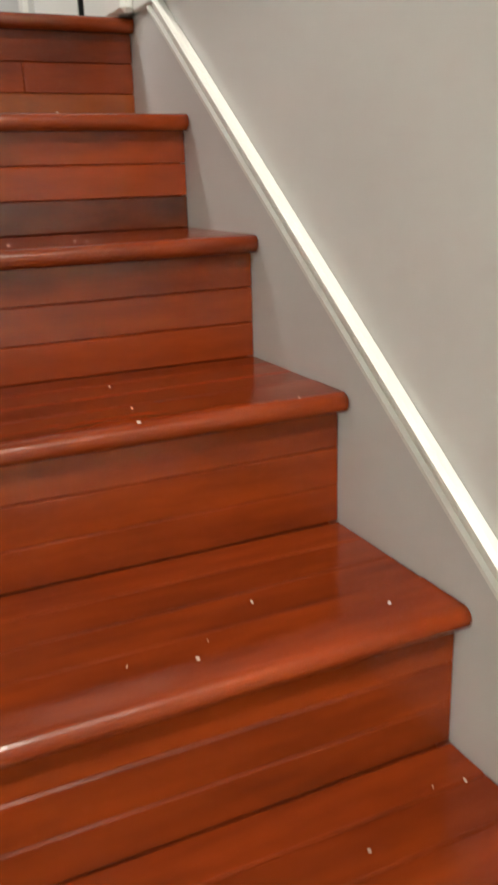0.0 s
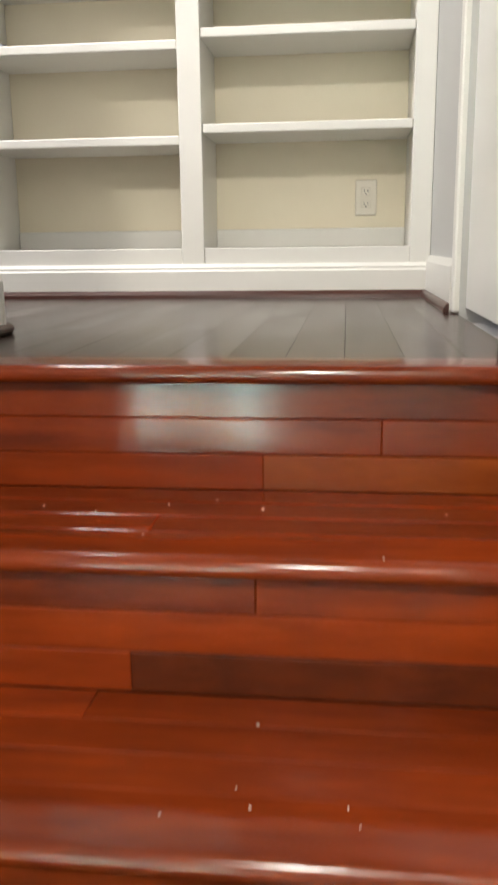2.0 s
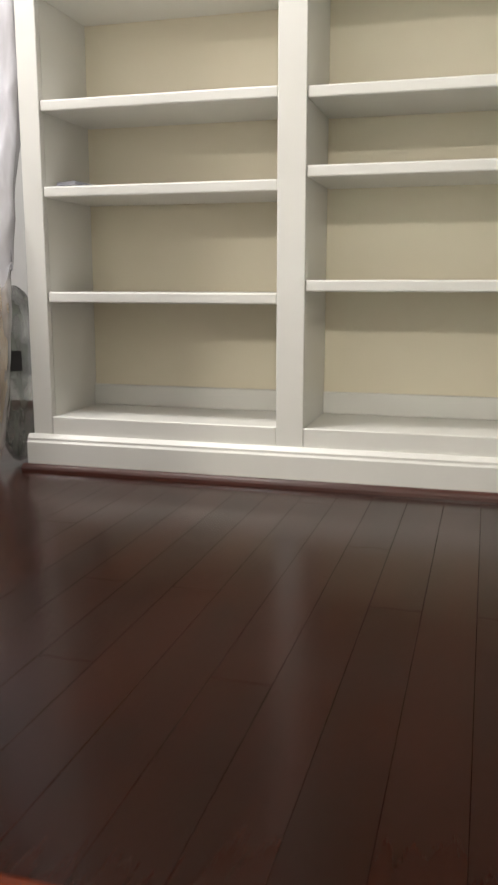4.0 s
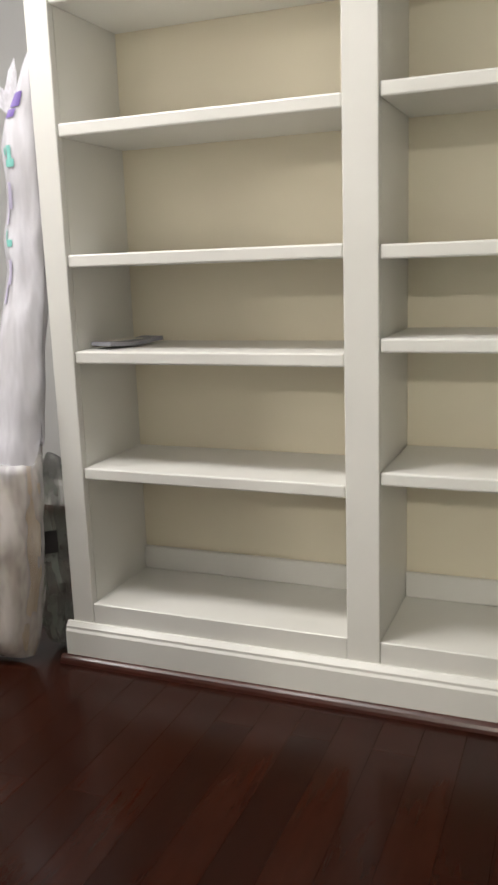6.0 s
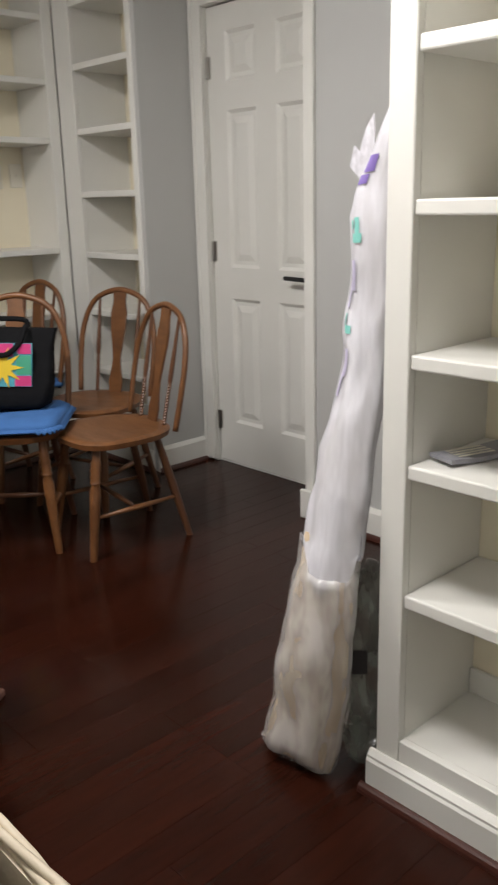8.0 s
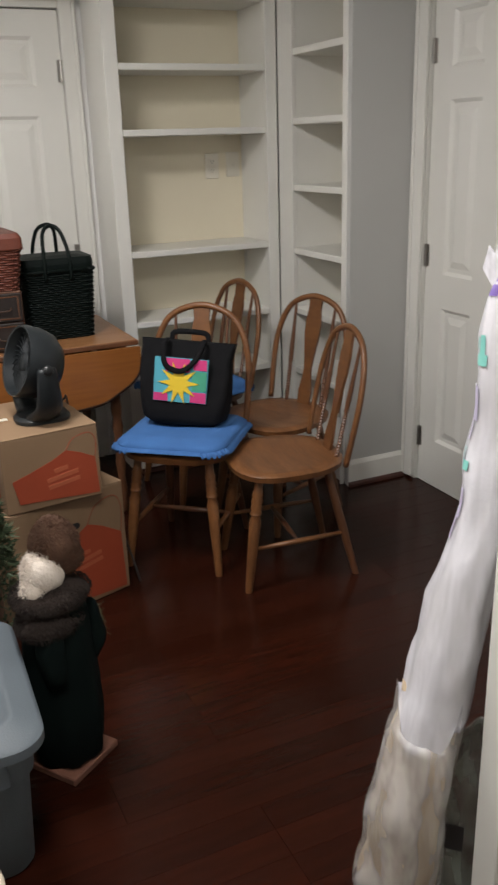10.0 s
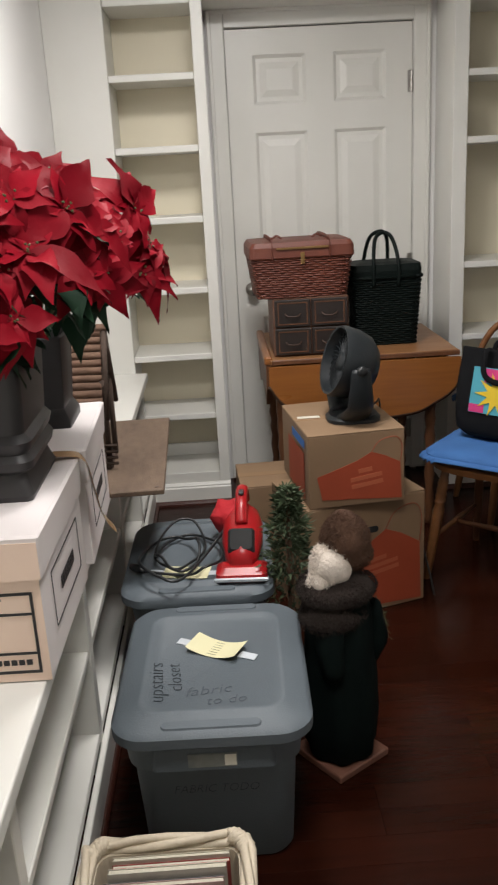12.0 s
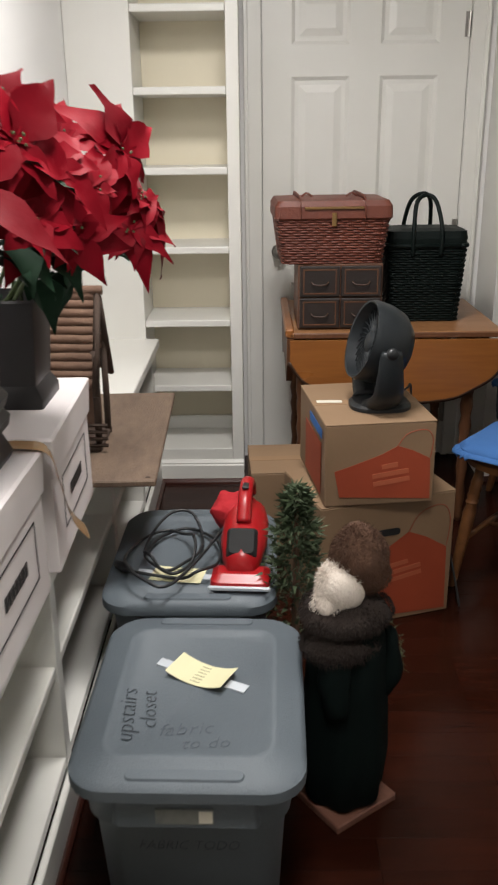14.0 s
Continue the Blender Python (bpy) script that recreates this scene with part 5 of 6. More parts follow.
# ---- small artificial tree ----
tr = thing("artificial_tree", pose(-2.66, 0.890, 0) @ Matrix.Scale(0.93, 4), "small artificial fir tree beside the figurine", "tree")
part("trunk", lathe([(0.045, 0.0), (0.045, 0.03), (0.012, 0.035), (0.010, 0.40), (0.004, 0.66)], 8), M_BARK, tr)
rt = random.Random(21)
b = bmesh.new()
for k in range(1500):
    t = rt.random() ** 0.8
    z = 0.30 + 0.38 * t
    rad = (0.092 * (1 - t) ** 0.7 + 0.012) * (0.35 + 0.7 * rt.random()) * (1 + 0.25 * math.sin(z * 60))
    a = rt.uniform(0, 2 * math.pi)
    c = Vector((rad * math.cos(a), rad * math.sin(a), z))
    d = Vector((math.cos(a) + rt.uniform(-.6, .6), math.sin(a) + rt.uniform(-.6, .6), rt.uniform(-0.4, 1.0))).normalized()
    L, w = rt.uniform(0.016, 0.032), rt.uniform(0.003, 0.007)
    s = d.cross(Vector((rt.uniform(-1, 1), rt.uniform(-1, 1), rt.uniform(-1, 1)))).normalized() * w
    n2 = d.cross(s).normalized() * w * 0.5
    vs = [b.verts.new(p) for p in (c - s, c + s, c + n2, c + d * L)]
    for tri in ((0, 1, 3), (1, 2, 3), (2, 0, 3), (0, 2, 1)):
        b.faces.new([vs[j] for j in tri])
part("crown", b, M_NEEDLE, tr, "uneven green needles")

# ---- file boxes on the low bookcase ----
def file_box(m, label, front):
    e = thing("file_box", m, label, "file box", "white file boxes")
    hx, hy = 0.20, 0.155
    part("body", crumple(box(-hx + 0.006, hx - 0.006, -hy + 0.006, hy - 0.006, 0, 0.255, 0.002), 0.0015, 6), M_WHITEBOX, e)
    if front:
        part("front_panel", box(hx - 0.0045, hx - 0.003, -hy + 0.006, hy - 0.006, 0.002, 0.22), M_PINKBOX, e, "pale kraft front panel")
    b = loft([(0.195, hx, hy, 0.004), (0.268, hx + 0.004, hy + 0.004, 0.004), (0.272, hx - 0.002, hy - 0.002, 0.004)], 2)
    crumple(b, 0.003, 5)
    lid = part("lid", b, M_WHITEBOX, e, "white card lid with a deep lip")
    if front:
        part("lid_front", box(hx + 0.0052, hx + 0.0066, -hy, hy, 0.196, 0.262), M_PINKBOX, lid, "pale kraft lid lip")
        part("hand_slot", box(hx + 0.0067, hx + 0.0076, -0.03, 0.05, 0.252, 0.259), M_CARDEDGE, lid)
        x = hx - 0.0028
        b = bmesh.new()
        for y0, y1, z0, z1 in ((-0.11, 0.135, 0.165, 0.170), (-0.11, 0.135, 0.018, 0.023), (0.130, 0.135, 0.023, 0.165), (-0.11, -0.105, 0.023, 0.165), (-0.105, 0.130, 0.128, 0.1325), (-0.105, 0.130, 0.054, 0.0585), (0.055, 0.0595, 0.1325, 0.165), (0.03, 0.0345, 0.023, 0.054)):
            box(x, x + 0.0012, y0, y1, z0, z1, bm=b)
        part("printed_frame", b, M_INK, e, "black printed form lines")
        for k in range(6):
            part("printed_bar", box(x, x + 0.001, 0.045 + k * 0.013, 0.055 + k * 0.013, 0.034, 0.044), M_INK, e)
        lettering("printed_word", "TO", 0.014, M_INK, e, pose(x + 0.001, 0.073, 0.158, 90, 0, 90))
        lettering("printed_word", "LL", 0.026, M_INK, e, pose(x + 0.001, 0.012, 0.038, 90, 0, 90))
    # printed form on the long side
    y = hy - 0.0045
    b = bmesh.new()
    for x0, x1, z0, z1 in ((-0.13, 0.12, 0.165, 0.1675), (-0.13, 0.12, 0.06, 0.0625), (-0.13, -0.1275, 0.0625, 0.165), (0.1175, 0.12, 0.0625, 0.165)):
        box(x0, x1, y, y + 0.001, z0, z1, bm=b)
    for k in range(7):
        box(-0.07 + k * 0.018, -0.057 + k * 0.018, y, y + 0.001, 0.10, 0.125, bm=b)
    part("side_print", b, M_INK, e, "printed side form")
    return e
file_box(pose(-2.012, 0.268, LOWTOP + 0.001, 0, 0, -1), "white lidded file box with a printed form", True)
file_box(pose(-2.455, 0.272, LOWTOP + 0.001, 0, 0, 1.5), "white lidded file box under a plant pot", False)
tp = thing("packing_tape", pose(-2.215, 0.425, 0.85), "loose curl of brown packing tape on the boxes", "tape")
part("strip", tube(smooth_line([(0.02, -0.10, 0.058), (0.01, -0.03, 0.060), (0.0, 0.012, 0.045), (-0.02, 0.022, -0.02), (-0.05, 0.030, -0.10), (-0.08, 0.05, -0.15)], 5), 0.021, 6, 0.07), M_TAPE, tp)

# ---- poinsettias ----
def bract(bm, o, d, up, L, w, droop):
    """One pointed leaf with a folded midrib and a little thickness."""
    side = d.cross(up).normalized()
    up = side.cross(d).normalized()
    rows = []
    for t, ww in ((0.0, 0.12), (0.12, 0.42), (0.26, 0.84), (0.40, 1.0), (0.55, 0.86), (0.70, 0.55), (0.85, 0.24), (1.0, 0.02)):
        c = o + d * (L * t) - up * (droop * L * t * t)
        rows.append([bm.verts.new(c + side * (w * ww * s) + up * (0.30 * w * ww * abs(s) + (0.16 * w * math.sin(t * 11 + L * 90) * s))) for s in (-1, 0, 1)])
    for p, q in zip(rows, rows[1:]):
        for k in range(2):
            bm.faces.new((p[k], p[k + 1], q[k + 1], q[k]))


def poinsettia(m, label, pot, heads, seed, leaves):
    """heads: bloom centres about the pot's foot, with a size."""
    e = thing("poinsettia", m, label, "plant", "red poinsettias")
    rp = random.Random(seed)
    if pot == "ribbed":
        p = part("pot", loft([(0.0, 0.112, 0.112, 0.012), (0.012, 0.116, 0.116, 0.014), (0.035, 0.108, 0.108, 0.014), (0.05, 0.104, 0.104, 0.02), (0.06, 0.118, 0.118, 0.03), (0.075, 0.121, 0.121, 0.03), (0.088, 0.112, 0.112, 0.025), (0.095, 0.117, 0.117, 0.03), (0.110, 0.121, 0.121, 0.03), (0.124, 0.110, 0.110, 0.02), (0.25, 0.118, 0.118, 0.02), (0.255, 0.112, 0.112, 0.02), (0.225, 0.106, 0.106, 0.02)], 5), M_POT, e, "dark ribbed square pot")
        top = 0.23
    else:
        p = part("pot", loft([(0.0, 0.075, 0.075, 0.006), (0.02, 0.075, 0.075, 0.006), (0.045, 0.062, 0.062, 0.006), (0.06, 0.064, 0.064, 0.006), (0.21, 0.074, 0.074, 0.006), (0.215, 0.070, 0.070, 0.006), (0.19, 0.066, 0.066, 0.006)], 2), M_POT, e, "dark square pot with a stepped foot")
        top = 0.195
    shade(p, 35)
    part("soil", loft([(top - 0.02, 0.06, 0.06, 0.01), (top - 0.004, 0.06, 0.06, 0.01)], 2), M_SOIL, e)
    for hx, hy, hz, size in heads:
        c = Vector((hx, hy, hz))
        base = Vector((rp.uniform(-0.03, 0.03), rp.uniform(-0.03, 0.03), top - 0.01))
        mid = base.lerp(c, 0.55) + Vector((0, 0, 0.03))
        part("stem", tube(smooth_line([base, mid, c], 4), 0.004, 5), M_STEM, e)
        out = (c - Vector((0, 0, top - 0.12))).normalized()
        face = (out * 0.45 + Vector((0.60 + rp.uniform(-0.45, 0.35), 0.25 + rp.uniform(-0.5, 0.5), rp.uniform(-0.15, 0.45)))).normalized()
        ref = face.cross(Vector((0.3, 0.2, 1))).normalized()
        ref2 = face.cross(ref)
        bl, petals = bmesh.new(), []
        n1 = rp.choice((8, 9, 10))
        for ring, (num, ln, tilt) in enumerate(((n1, 1.0, 0.12), (5, 0.62, 0.5))):
            off = rp.uniform(0, 6)
            for k in range(num):
                a = off + 2 * math.pi * k / num + rp.uniform(-0.2, 0.2)
                d = (ref * math.cos(a) + ref2 * math.sin(a)).normalized()
                d = (d + face * (tilt + rp.uniform(-0.25, 0.2))).normalized()
                L = size * ln * rp.uniform(0.55, 1.02)
                petals.append(bmesh.new())
                bract(petals[-1], c - face * 0.004 * ring, d, face, L, L * rp.uniform(0.25, 0.35), rp.uniform(0.1, 1.15))
        for k in range(6):
            q = bmesh.new()
            bmesh.ops.create_icosphere(q, subdivisions=1, radius=0.0026)
            join(bl, q, Matrix.Translation(c + face * 0.008 + Vector((rp.uniform(-.012, .012), rp.uniform(-.012, .012), rp.uniform(-.012, .012)))))
        bloom = part("bloom", bl, M_STEM, e, "red bloom with pointed bracts")
        for q in petals:
            part("bract", q, M_PETAL, bloom, smooth=True)
        for k in range(leaves):
            t = rp.uniform(0.35, 0.92)
            o = base.lerp(c, t)
            a = rp.uniform(0, 2 * math.pi)
            d = Vector((math.cos(a), math.sin(a), rp.uniform(-0.5, 0.25))).normalized()
            L = rp.uniform(0.06, 0.105)
            q = bmesh.new()
            bract(q, o, d, Vector((0, 0, 1)), L, L * rp.uniform(0.36, 0.48), rp.uniform(0.2, 0.8))
            part("leaf", q, M_LEAF, e, smooth=True)
    return e


PLANT1 = Vector((-2.075, 0.272, 0.900))
h1 = [(-1.95, 0.42, 1.45, 0.105), (-2.0, 0.49, 1.43, 0.115), (-2.06, 0.52, 1.40, 0.11), (-1.92, 0.445, 1.365, 0.115), (-1.88, 0.40, 1.35, 0.11), (-1.83, 0.385, 1.26, 0.10), (-1.87, 0.42, 1.27, 0.075), (-2.0, 0.365, 1.49, 0.10), (-1.88, 0.36, 1.43, 0.11), (-2.08, 0.455, 1.48, 0.11), (-2.02, 0.50, 1.33, 0.10), (-2.15, 0.36, 1.50, 0.10), (-2.05, 0.30, 1.46, 0.11), (-1.90, 0.29, 1.34, 0.11)]
poinsettia(Matrix.Translation(PLANT1), "large red poinsettia in a dark ribbed pot", "ribbed", [(x - PLANT1.x, y - PLANT1.y, z - PLANT1.z - 0.03, s) for x, y, z, s in h1], 4, 9)
PLANT2 = Vector((-2.50, 0.305, 0.900))
h2 = [(-2.35, 0.575, 1.40, 0.11), (-2.40, 0.60, 1.32, 0.105), (-2.36, 0.58, 1.27, 0.10), (-2.25, 0.54, 1.35, 0.10), (-2.20, 0.52, 1.28, 0.09), (-2.45, 0.45, 1.42, 0.10), (-2.55, 0.35, 1.42, 0.10), (-2.38, 0.40, 1.40, 0.10)]
poinsettia(Matrix.Translation(PLANT2), "red poinsettia in a dark square pot on a file box", "square", [(x - PLANT2.x, y - PLANT2.y, z - PLANT2.z - 0.02, s) for x, y, z, s in h2], 9, 6)

# ---- weathered board and log birdhouse ----
bd = thing("wooden_board", pose(-3.03, 0.375, LOWTOP + 0.001, 0, 0, 1.5), "weathered brown board lying across the low bookcase", "board")
part("board", crumple(box(-0.355, 0.36, -0.17, 0.175, 0, 0.016, 0.003), 0.002, 8), M_PLANK, bd)
b = lathe([(0.006, 0.0), (0.005, 0.0012)], 10)
b.transform(Matrix.Translation((0.34, 0.155, 0.0165)))
part("nail_hole", b, M_EDGE, bd)
bh = thing("log_birdhouse", pose(-2.95, 0.315, LOWTOP + 0.018), "rustic log cabin birdhouse with a slatted bark roof", "birdhouse")
part("back_wall", box(-0.09, -0.075, -0.08, 0.06, 0, 0.30), M_BARK, bh)
part("floor_plate", box(-0.09, 0.09, -0.085, 0.085, 0, 0.012, 0.003), M_TWIG, bh)
for k in range(11):
    t = k / 10
    x, z = 0.10 - 0.10 * t, 0.185 + 0.20 * t
    pts = [(x, -0.10, z), (x + 0.002, -0.03, z + 0.002), (x, 0.03, z), (x, 0.078, z - 0.001)]
    part("roof_slat", crumple(tube(pts, 0.0125, 7), 0.0025, 50, k), M_BARK, bh, smooth=True)
    pts = [(-x, -0.10, z), (-x, 0.078, z)]
    part("roof_slat", crumple(tube(pts, 0.0125, 7), 0.0025, 50, k + 20), M_BARK, bh, smooth=True)
part("ridge", tube([(0, -0.11, 0.398), (0, 0.10, 0.398)], 0.012, 7), M_BARK, bh, smooth=True)
for s in (1, -1):
    part("gable_rail", tube([(s * 0.115, 0.088, 0.155), (s * 0.05, 0.088, 0.29), (0.0, 0.088, 0.395)], 0.009, 6), M_TWIG, bh, smooth=True)
    part("post", tube([(s * 0.07, 0.078, 0.0), (s * 0.068, 0.080, 0.12), (s * 0.07, 0.080, 0.26)], 0.009, 7), M_TWIG, bh, smooth=True)
    part("post", tube([(s * 0.07, -0.078, 0.0), (s * 0.07, -0.078, 0.26)], 0.009, 7), M_TWIG, bh, smooth=True)
for k in range(4):
    part("fence_rail", tube([(0.085, 0.055, 0.018 + k * 0.018), (0.085, 0.105, 0.018 + k * 0.018)], 0.005, 5), M_TWIG, bh)

# ---- magazine basket ----
mb = thing("magazine_basket", pose(-1.605, 0.583, 0), "cream painted wicker basket full of magazines", "basket")
HX, HY, BZ = 0.215, 0.145, 0.255
part("inner_wall", loft([(0.0, HX - 0.022, HY - 0.018, 0.03), (0.012, HX - 0.02, HY - 0.016, 0.03), (BZ, HX - 0.008, HY - 0.008, 0.03), (BZ, HX - 0.016, HY - 0.016, 0.028), (0.02, HX - 0.03, HY - 0.028, 0.03)], 4), M_BASKET, mb)
weave(mb, HX - 0.018, HY - 0.014, HX - 0.004, HY - 0.004, 0.004, BZ - 0.01, 14, M_BASKET, 0.006, 12)
ring = rounded(HX, HY, 0.04, 6)
pts = [(x, y, BZ + 0.010 + 0.004 * math.sin(k * 1.3)) for k, (x, y) in enumerate(ring)]
line = smooth_line(pts + pts[:1], 4)
for ph in (0.0, 2.09, 4.19):
    twist = []
    for k, p in enumerate(line):
        q = line[(k + 1) % len(line)]
        d = (q - p).normalized() if (q - p).length > 1e-6 else Vector((1, 0, 0))
        sd = d.cross(Vector((0, 0, 1))).normalized()
        a = k * 0.75 + ph
        twist.append(p + sd * (0.009 * math.cos(a)) + Vector((0, 0, 0.009 * math.sin(a))))
    part("rim_strand", tube(twist, 0.0085, 6), M_BASKET, mb, "braided cream rim strand", smooth=True)
rm = random.Random(8)
cols = [(0.62, 0.58, 0.47), (0.34, 0.06, 0.05), (0.55, 0.52, 0.45), (0.08, 0.09, 0.11), (0.45, 0.30, 0.28), (0.30, 0.27, 0.17), (0.62, 0.60, 0.55)]
covers = [material("magazine_cover", c, 0.35, tuple(v * 0.8 for v in c), 30) for c in cols]
x = -HX + 0.035
k = 0
while x < HX - 0.04:
    w = rm.uniform(0.006, 0.020)
    mg = thing("magazine", pose(-1.605 + x, 0.583 + rm.uniform(-0.006, 0.006), 0.022, 0, rm.uniform(-4, 7), 0), "upright magazine in the cream basket", "magazine", "magazines in the basket")
    h = rm.uniform(0.215, 0.245)
    part("page_block", box(0.0012, w - 0.0012, -0.105, 0.105, 0.001, h - 0.002), M_PAGES, mg)
    cm = covers[k % len(covers)]
    part("cover", box(0, 0.001, -0.107, 0.107, 0, h), cm, mg)
    part("cover", box(w - 0.001, w, -0.107, 0.107, 0, h), cm, mg)
    x += w + rm.uniform(0.002, 0.012)
    k += 1

# ---- rolled rug in a plastic bag ----
rug = thing("bagged_rug_roll", pose(0, 0, 0), "rolled cream rug in a milky printed plastic bag", "rug roll")
sec = [(0.015, -1.634, 1.446, 0.108, 0.026), (0.038, -1.622, 1.450, 0.102, 0.046), (0.16, -1.590, 1.458, 0.098, 0.056), (0.30, -1.570, 1.455, 0.093, 0.056), (0.43, -1.552, 1.462, 0.082, 0.052), (0.52, -1.545, 1.474, 0.074, 0.048), (0.60, -1.538, 1.488, 0.066, 0.046), (0.75, -1.530, 1.510, 0.061, 0.044), (0.86, -1.516, 1.535, 0.056, 0.041), (0.95, -1.511, 1.542, 0.051, 0.037), (1.05, -1.509, 1.548, 0.049, 0.033), (1.20, -1.509, 1.553, 0.050, 0.030), (1.28, -1.495, 1.555, 0.038, 0.025), (1.36, -1.476, 1.558, 0.020, 0.018), (1.41, -1.463, 1.560, 0.006, 0.006)]
def roll_mesh(grow, z0, z1, amount, seed, ridge=0.05, cap=False):
    bm = bmesh.new()
    rings, n = [], 28
    fine = []
    for a, b2 in zip(sec, sec[1:]):
        for j in range(4):
            t = j / 4
            fine.append([u + (v - u) * t for u, v in zip(a, b2)])
    fine.append(list(sec[-1]))
    for z, cx2, cy2, rx, ry in fine:
        if z < z0 - 1e-6 or z > z1 + 1e-6:
            continue
        ring = []
        for k in range(n):
            a = 2 * math.pi * k / n
            fold = 1 + ridge * math.sin(5 * a + z * 4) + 0.6 * ridge * math.sin(9 * a - z * 11)
            p = Vector((cx2 + (rx + grow) * fold * math.cos(a), cy2 + (ry + grow) * fold * math.sin(a), z))
            p += noise.noise_vector(p * 11 + Vector((seed, 0, 0))) * amount
            p.z = max(p.z, 0.001)
            if abs(z - 0.52) < 1e-6:
                p.z += 0.055 * math.sin(2 * a + 0.8) + 0.025 * math.sin(5 * a)
            ring.append(bm.verts.new(p))
        rings.append(ring)
    for a, b2 in zip(rings, rings[1:]):
        for k in range(n):
            bm.faces.new((a[k], a[(k + 1) % n], b2[(k + 1) % n], b2[k]))
    if cap:
        bm.faces.new(rings[0][::-1])
        bm.faces.new(rings[-1])
    return bm
bag = part("plastic_bag", roll_mesh(0.0, 0.52, 1.41, 0.010, 2.0), M_PLASTIC, rug, "milky crumpled plastic bag", smooth=True)
part("bag_foot", roll_mesh(0.0, 0.0, 0.52, 0.010, 2.0), M_FILM, rug, "loose clear end of the bag", smooth=True)
inner = part("rug", roll_mesh(-0.012, 0.012, 0.54, 0.010, 2.0, 0.09), M_ROLL, rug, "tightly rolled cream rug", smooth=True)
core = part("wrapped_core", roll_mesh(-0.008, 0.54, 1.32, 0.004, 8.0, cap=True), M_PLATE, rug, "white wrapped upper end", smooth=True)


def roll_patch(z0, z1, a0, a1, grow, mat, name, label):
    """A printed patch that follows the bag between two heights and two angles."""
    bm = bmesh.new()
    rows, nz, na = [], 8, 6
    for j in range(nz + 1):
        z = z0 + (z1 - z0) * j / nz
        k = max(i for i in range(len(sec) - 1) if sec[i][0] <= z + 1e-9)
        t = (z - sec[k][0]) / (sec[k + 1][0] - sec[k][0])
        _, cx2, cy2, rx, ry = [u + (v - u) * t for u, v in zip(sec[k], sec[k + 1])]
        row = []
        for i in range(na + 1):
            a = radians(a0 + (a1 - a0) * i / na)
            fold = 1 + 0.05 * math.sin(5 * a + z * 4) + 0.03 * math.sin(9 * a - z * 11)
            p = Vector((cx2 + (rx + 0.0) * fold * math.cos(a), cy2 + ry * fold * math.sin(a), z))
            p += noise.noise_vector(p * 11 + Vector((2.0, 0, 0))) * 0.010
            p += Vector((math.cos(a), math.sin(a), 0)) * grow
            row.append(bm.verts.new(p))
        rows.append(row)
    for p, q in zip(rows, rows[1:]):
        for i in range(na):
            bm.faces.new((p[i], p[i + 1], q[i + 1], q[i]))
    part(name, bm, mat, bag, label, smooth=True)
for z0, z1, a0, a1, mat, name, label in (
        (1.262, 1.280, 234, 268, M_PURPLE, "purple_print", "purple printed mark"), (1.284, 1.312, 240, 276, M_PURPLE, "purple_print", "purple printed mark"),
        (1.155, 1.172, 240, 268, M_TEAL, "teal_print", "teal printed mark"), (1.166, 1.200, 250, 262, M_TEAL, "teal_print", "teal printed mark"), (1.180, 1.196, 232, 246, M_TEAL, "teal_print", "teal printed mark"),
        (1.03, 1.075, 225, 246, M_LILAC, "lilac_print", "faded lilac print"), (1.06, 1.12, 232, 256, M_LILAC, "lilac_print", "faded lilac print"),
        (0.985, 1.000, 236, 256, M_TEAL, "teal_print", "teal printed mark"), (0.992, 1.020, 228, 240, M_TEAL, "teal_print", "teal printed mark"),
        (0.86, 0.915, 222, 238, M_LILAC, "lilac_print", "faded lilac print"), (0.90, 0.955, 228, 248, M_LILAC, "lilac_print", "faded lilac print")):
    roll_patch(z0, z1, a0, a1, 0.0022, mat, name, label)
# torn flap of film at the top
b = prism([(-1.452, 1.262), (-1.440, 1.300), (-1.424, 1.285), (-1.412, 1.33), (-1.398, 1.352), (-1.392, 1.25), (-1.42, 1.235)], "y", 1.422, 1.4235)
bmesh.ops.triangulate(b, faces=b.faces[:])
part("torn_flap", crumple(b, 0.006, 30), M_PLASTIC, bag, "torn film edge").location = (-0.105, 0.115, 0.03)
# clear bag slumped behind the roll
b = bmesh.new()
bmesh.ops.create_icosphere(b, subdivisions=4, radius=0.1)
b.transform(Matrix.Translation((-1.515, 1.56, 0.25)) @ Matrix.Diagonal((0.62, 0.9, 2.45, 1)))
for v in b.verts:
    v.co += noise.noise_vector(v.co * 14) * 0.022
    v.co.x = min(v.co.x, -1.455)
    v.co.z = max(v.co.z, 0.002)
cb2 = thing("clear_plastic_bag", pose(0, 0, 0), "crumpled clear plastic bag beside the bookcase", "bag")
part("film", b, M_CLEAR, cb2, smooth=False)
part("printed_label", box(-0.022, 0.022, -0.001, 0.001, 0, 0.055), M_INK, cb2, "dark printed label").matrix_world = pose(-1.480, 1.484, 0.27, 0, 0, 45)

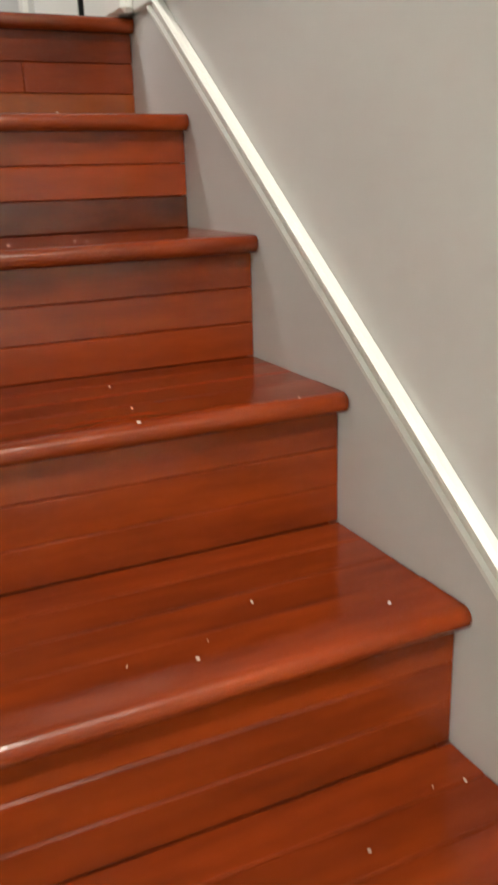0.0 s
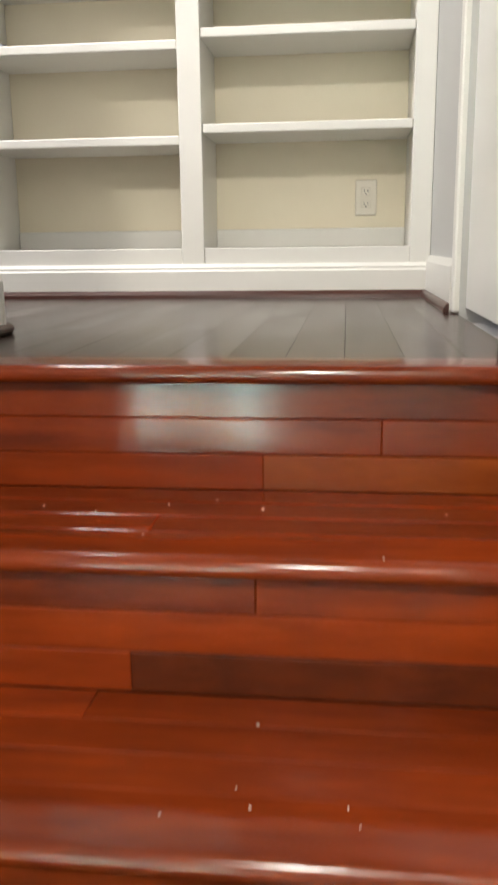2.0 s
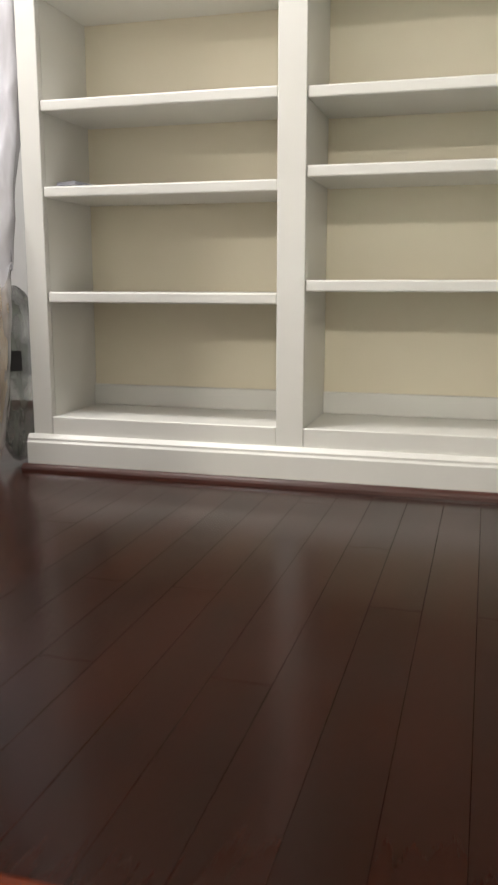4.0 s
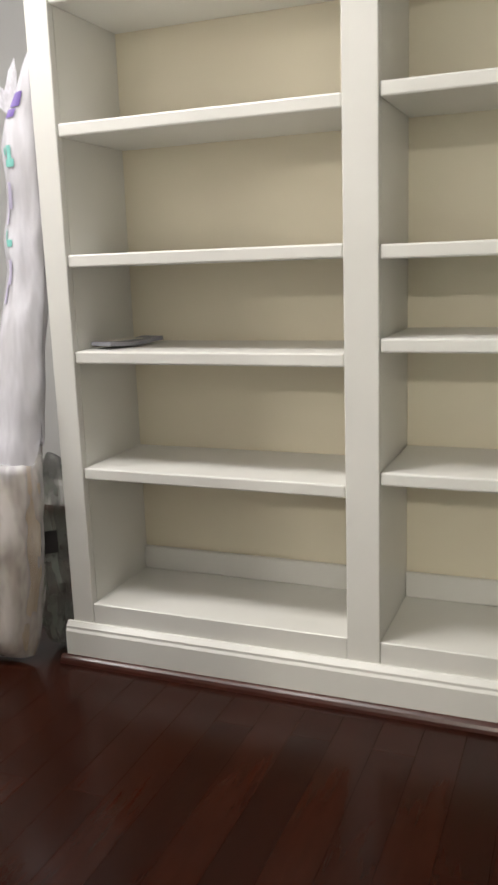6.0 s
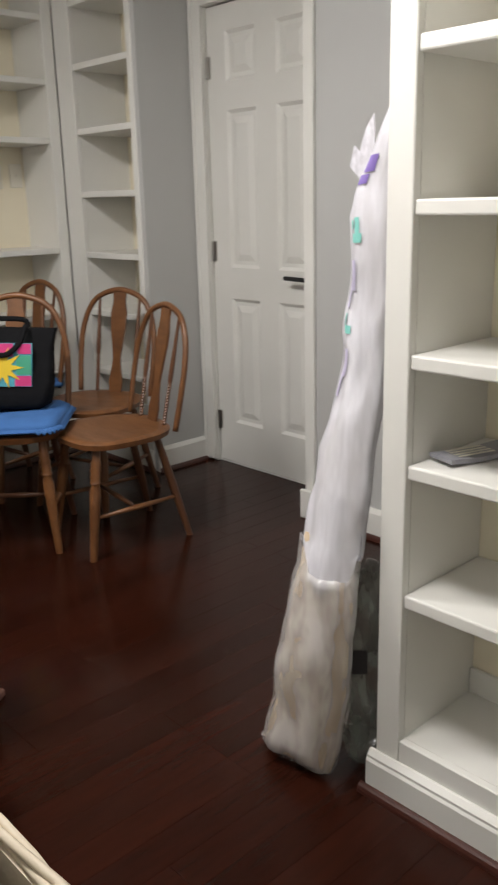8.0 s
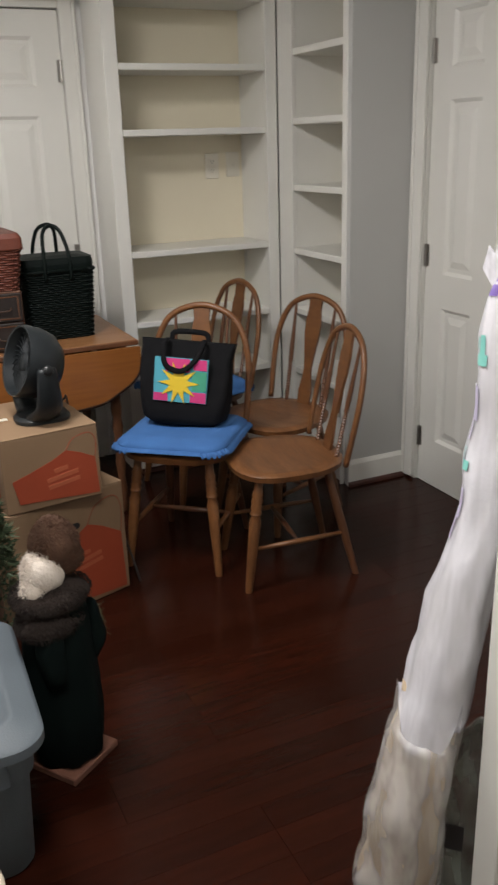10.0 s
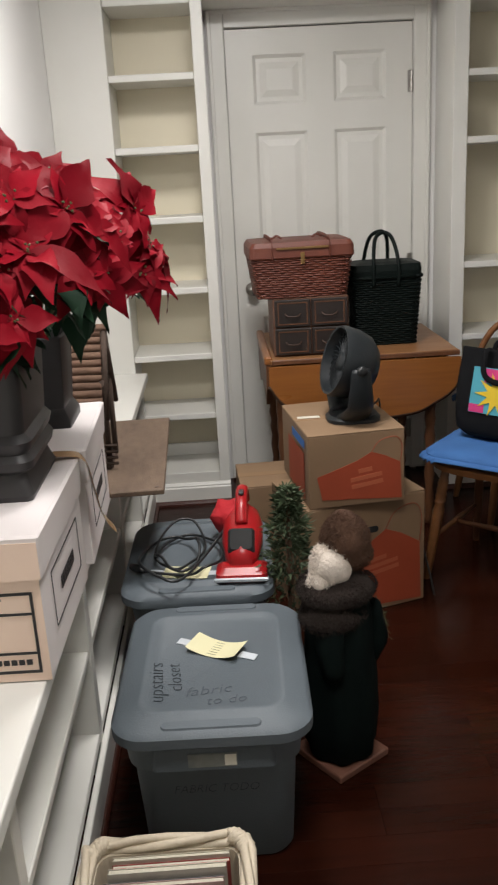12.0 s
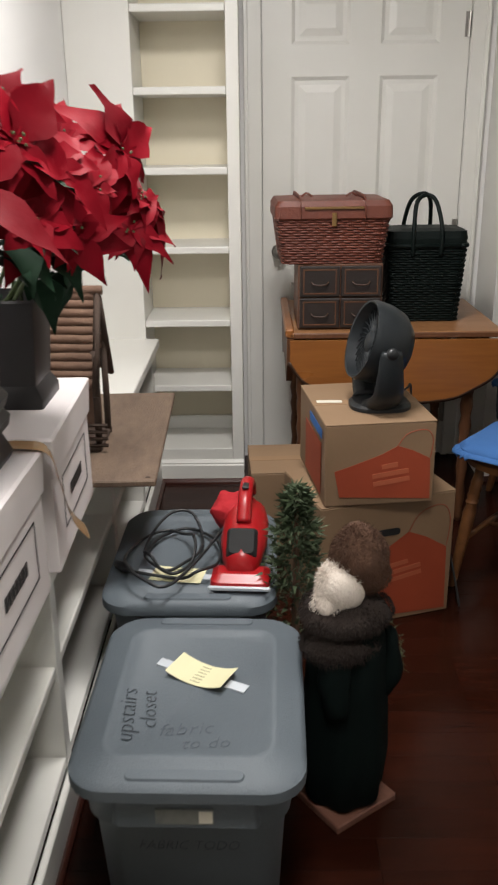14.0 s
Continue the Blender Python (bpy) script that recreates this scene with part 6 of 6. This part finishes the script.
# pamphlet on the shelf
pm = thing("pamphlet", pose(-1.315, 1.63, 0.7485, 0, 0, 72), "folded grey printed pamphlet on a white shelf", "pamphlet")
b = bmesh.new()
rows = []
for i in range(9):
    u = i / 8
    rows.append([b.verts.new((-0.082 + 0.165 * u, v * 0.8, 0.002 + 0.012 * abs(u - 0.45) + dz)) for v, dz in ((-0.042, 0), (0.042, 0), (0.040, 0.008), (-0.042, 0.009))])
for p, q in zip(rows, rows[1:]):
    for k in range(4):
        b.faces.new((p[k], p[(k + 1) % 4], q[(k + 1) % 4], q[k]))
b.faces.new(rows[0])
b.faces.new(rows[-1][::-1])
bmesh.ops.recalc_face_normals(b, faces=b.faces[:])
part("cover", b, M_PAMPHLET, pm)
for k in range(4):
    part("printed_bar", box(-0.055, 0.03, -0.024 + k * 0.013, -0.018 + k * 0.013, 0.0160, 0.0168), M_PLATE, pm, "pale printed bar")

# crumbs and specks on the stairs
rs = random.Random(17)
b = bmesh.new()
for k in range(60):
    st = rs.randint(1, 6)
    x, y, z = -rs.uniform(0.02, 0.75), Y_ST - RUN * st + rs.uniform(0.0, 0.22), -RISE * st
    q = bmesh.new()
    bmesh.ops.create_icosphere(q, subdivisions=1, radius=rs.uniform(0.0006, 0.0016))
    join(b, q, Matrix.Translation((x, y, z + 0.0008)) @ Matrix.Rotation(rs.uniform(0, 3), 4, "Z") @ Matrix.Diagonal((1.8, 0.9, 0.6, 1)))
sp = part("crumbs", b, M_PLATE)
tagged(sp, "tiny pale crumbs scattered on the treads", "crumbs", kind="stuff")

# ---- floor boards ----
rng = random.Random(11)
shared = {}
def board_mesh(w, l):
    key = round(l, 2)
    if key not in shared:
        me = bpy.data.meshes.new("plank")
        b = box(0.0001, w - 0.0001, 0.0001, key - 0.0001, -0.018, 0.0, 0.0006)
        b.to_mesh(me)
        b.free()
        me.materials.append(M_DARKFLOOR)
        shared[key] = me
    return shared[key]
BW = 0.083
x = -0.002
row = 0
while x > -4.5:
    y0, y1 = 0.043, 2.99
    y = y0
    first = rng.choice((0.4, 0.7, 1.0, 1.3))
    while y < y1 - 0.05:
        l = first if y == y0 else rng.choice((0.9, 1.2, 1.5))
        if y + l > y1 - 0.3:
            l = round(y1 - y, 2)
        ob = new("plank", board_mesh(BW, l))
        ob.parent = fl
        ob.location = (x - BW, y, 0.0)
        y += l
    x -= BW
    row += 1
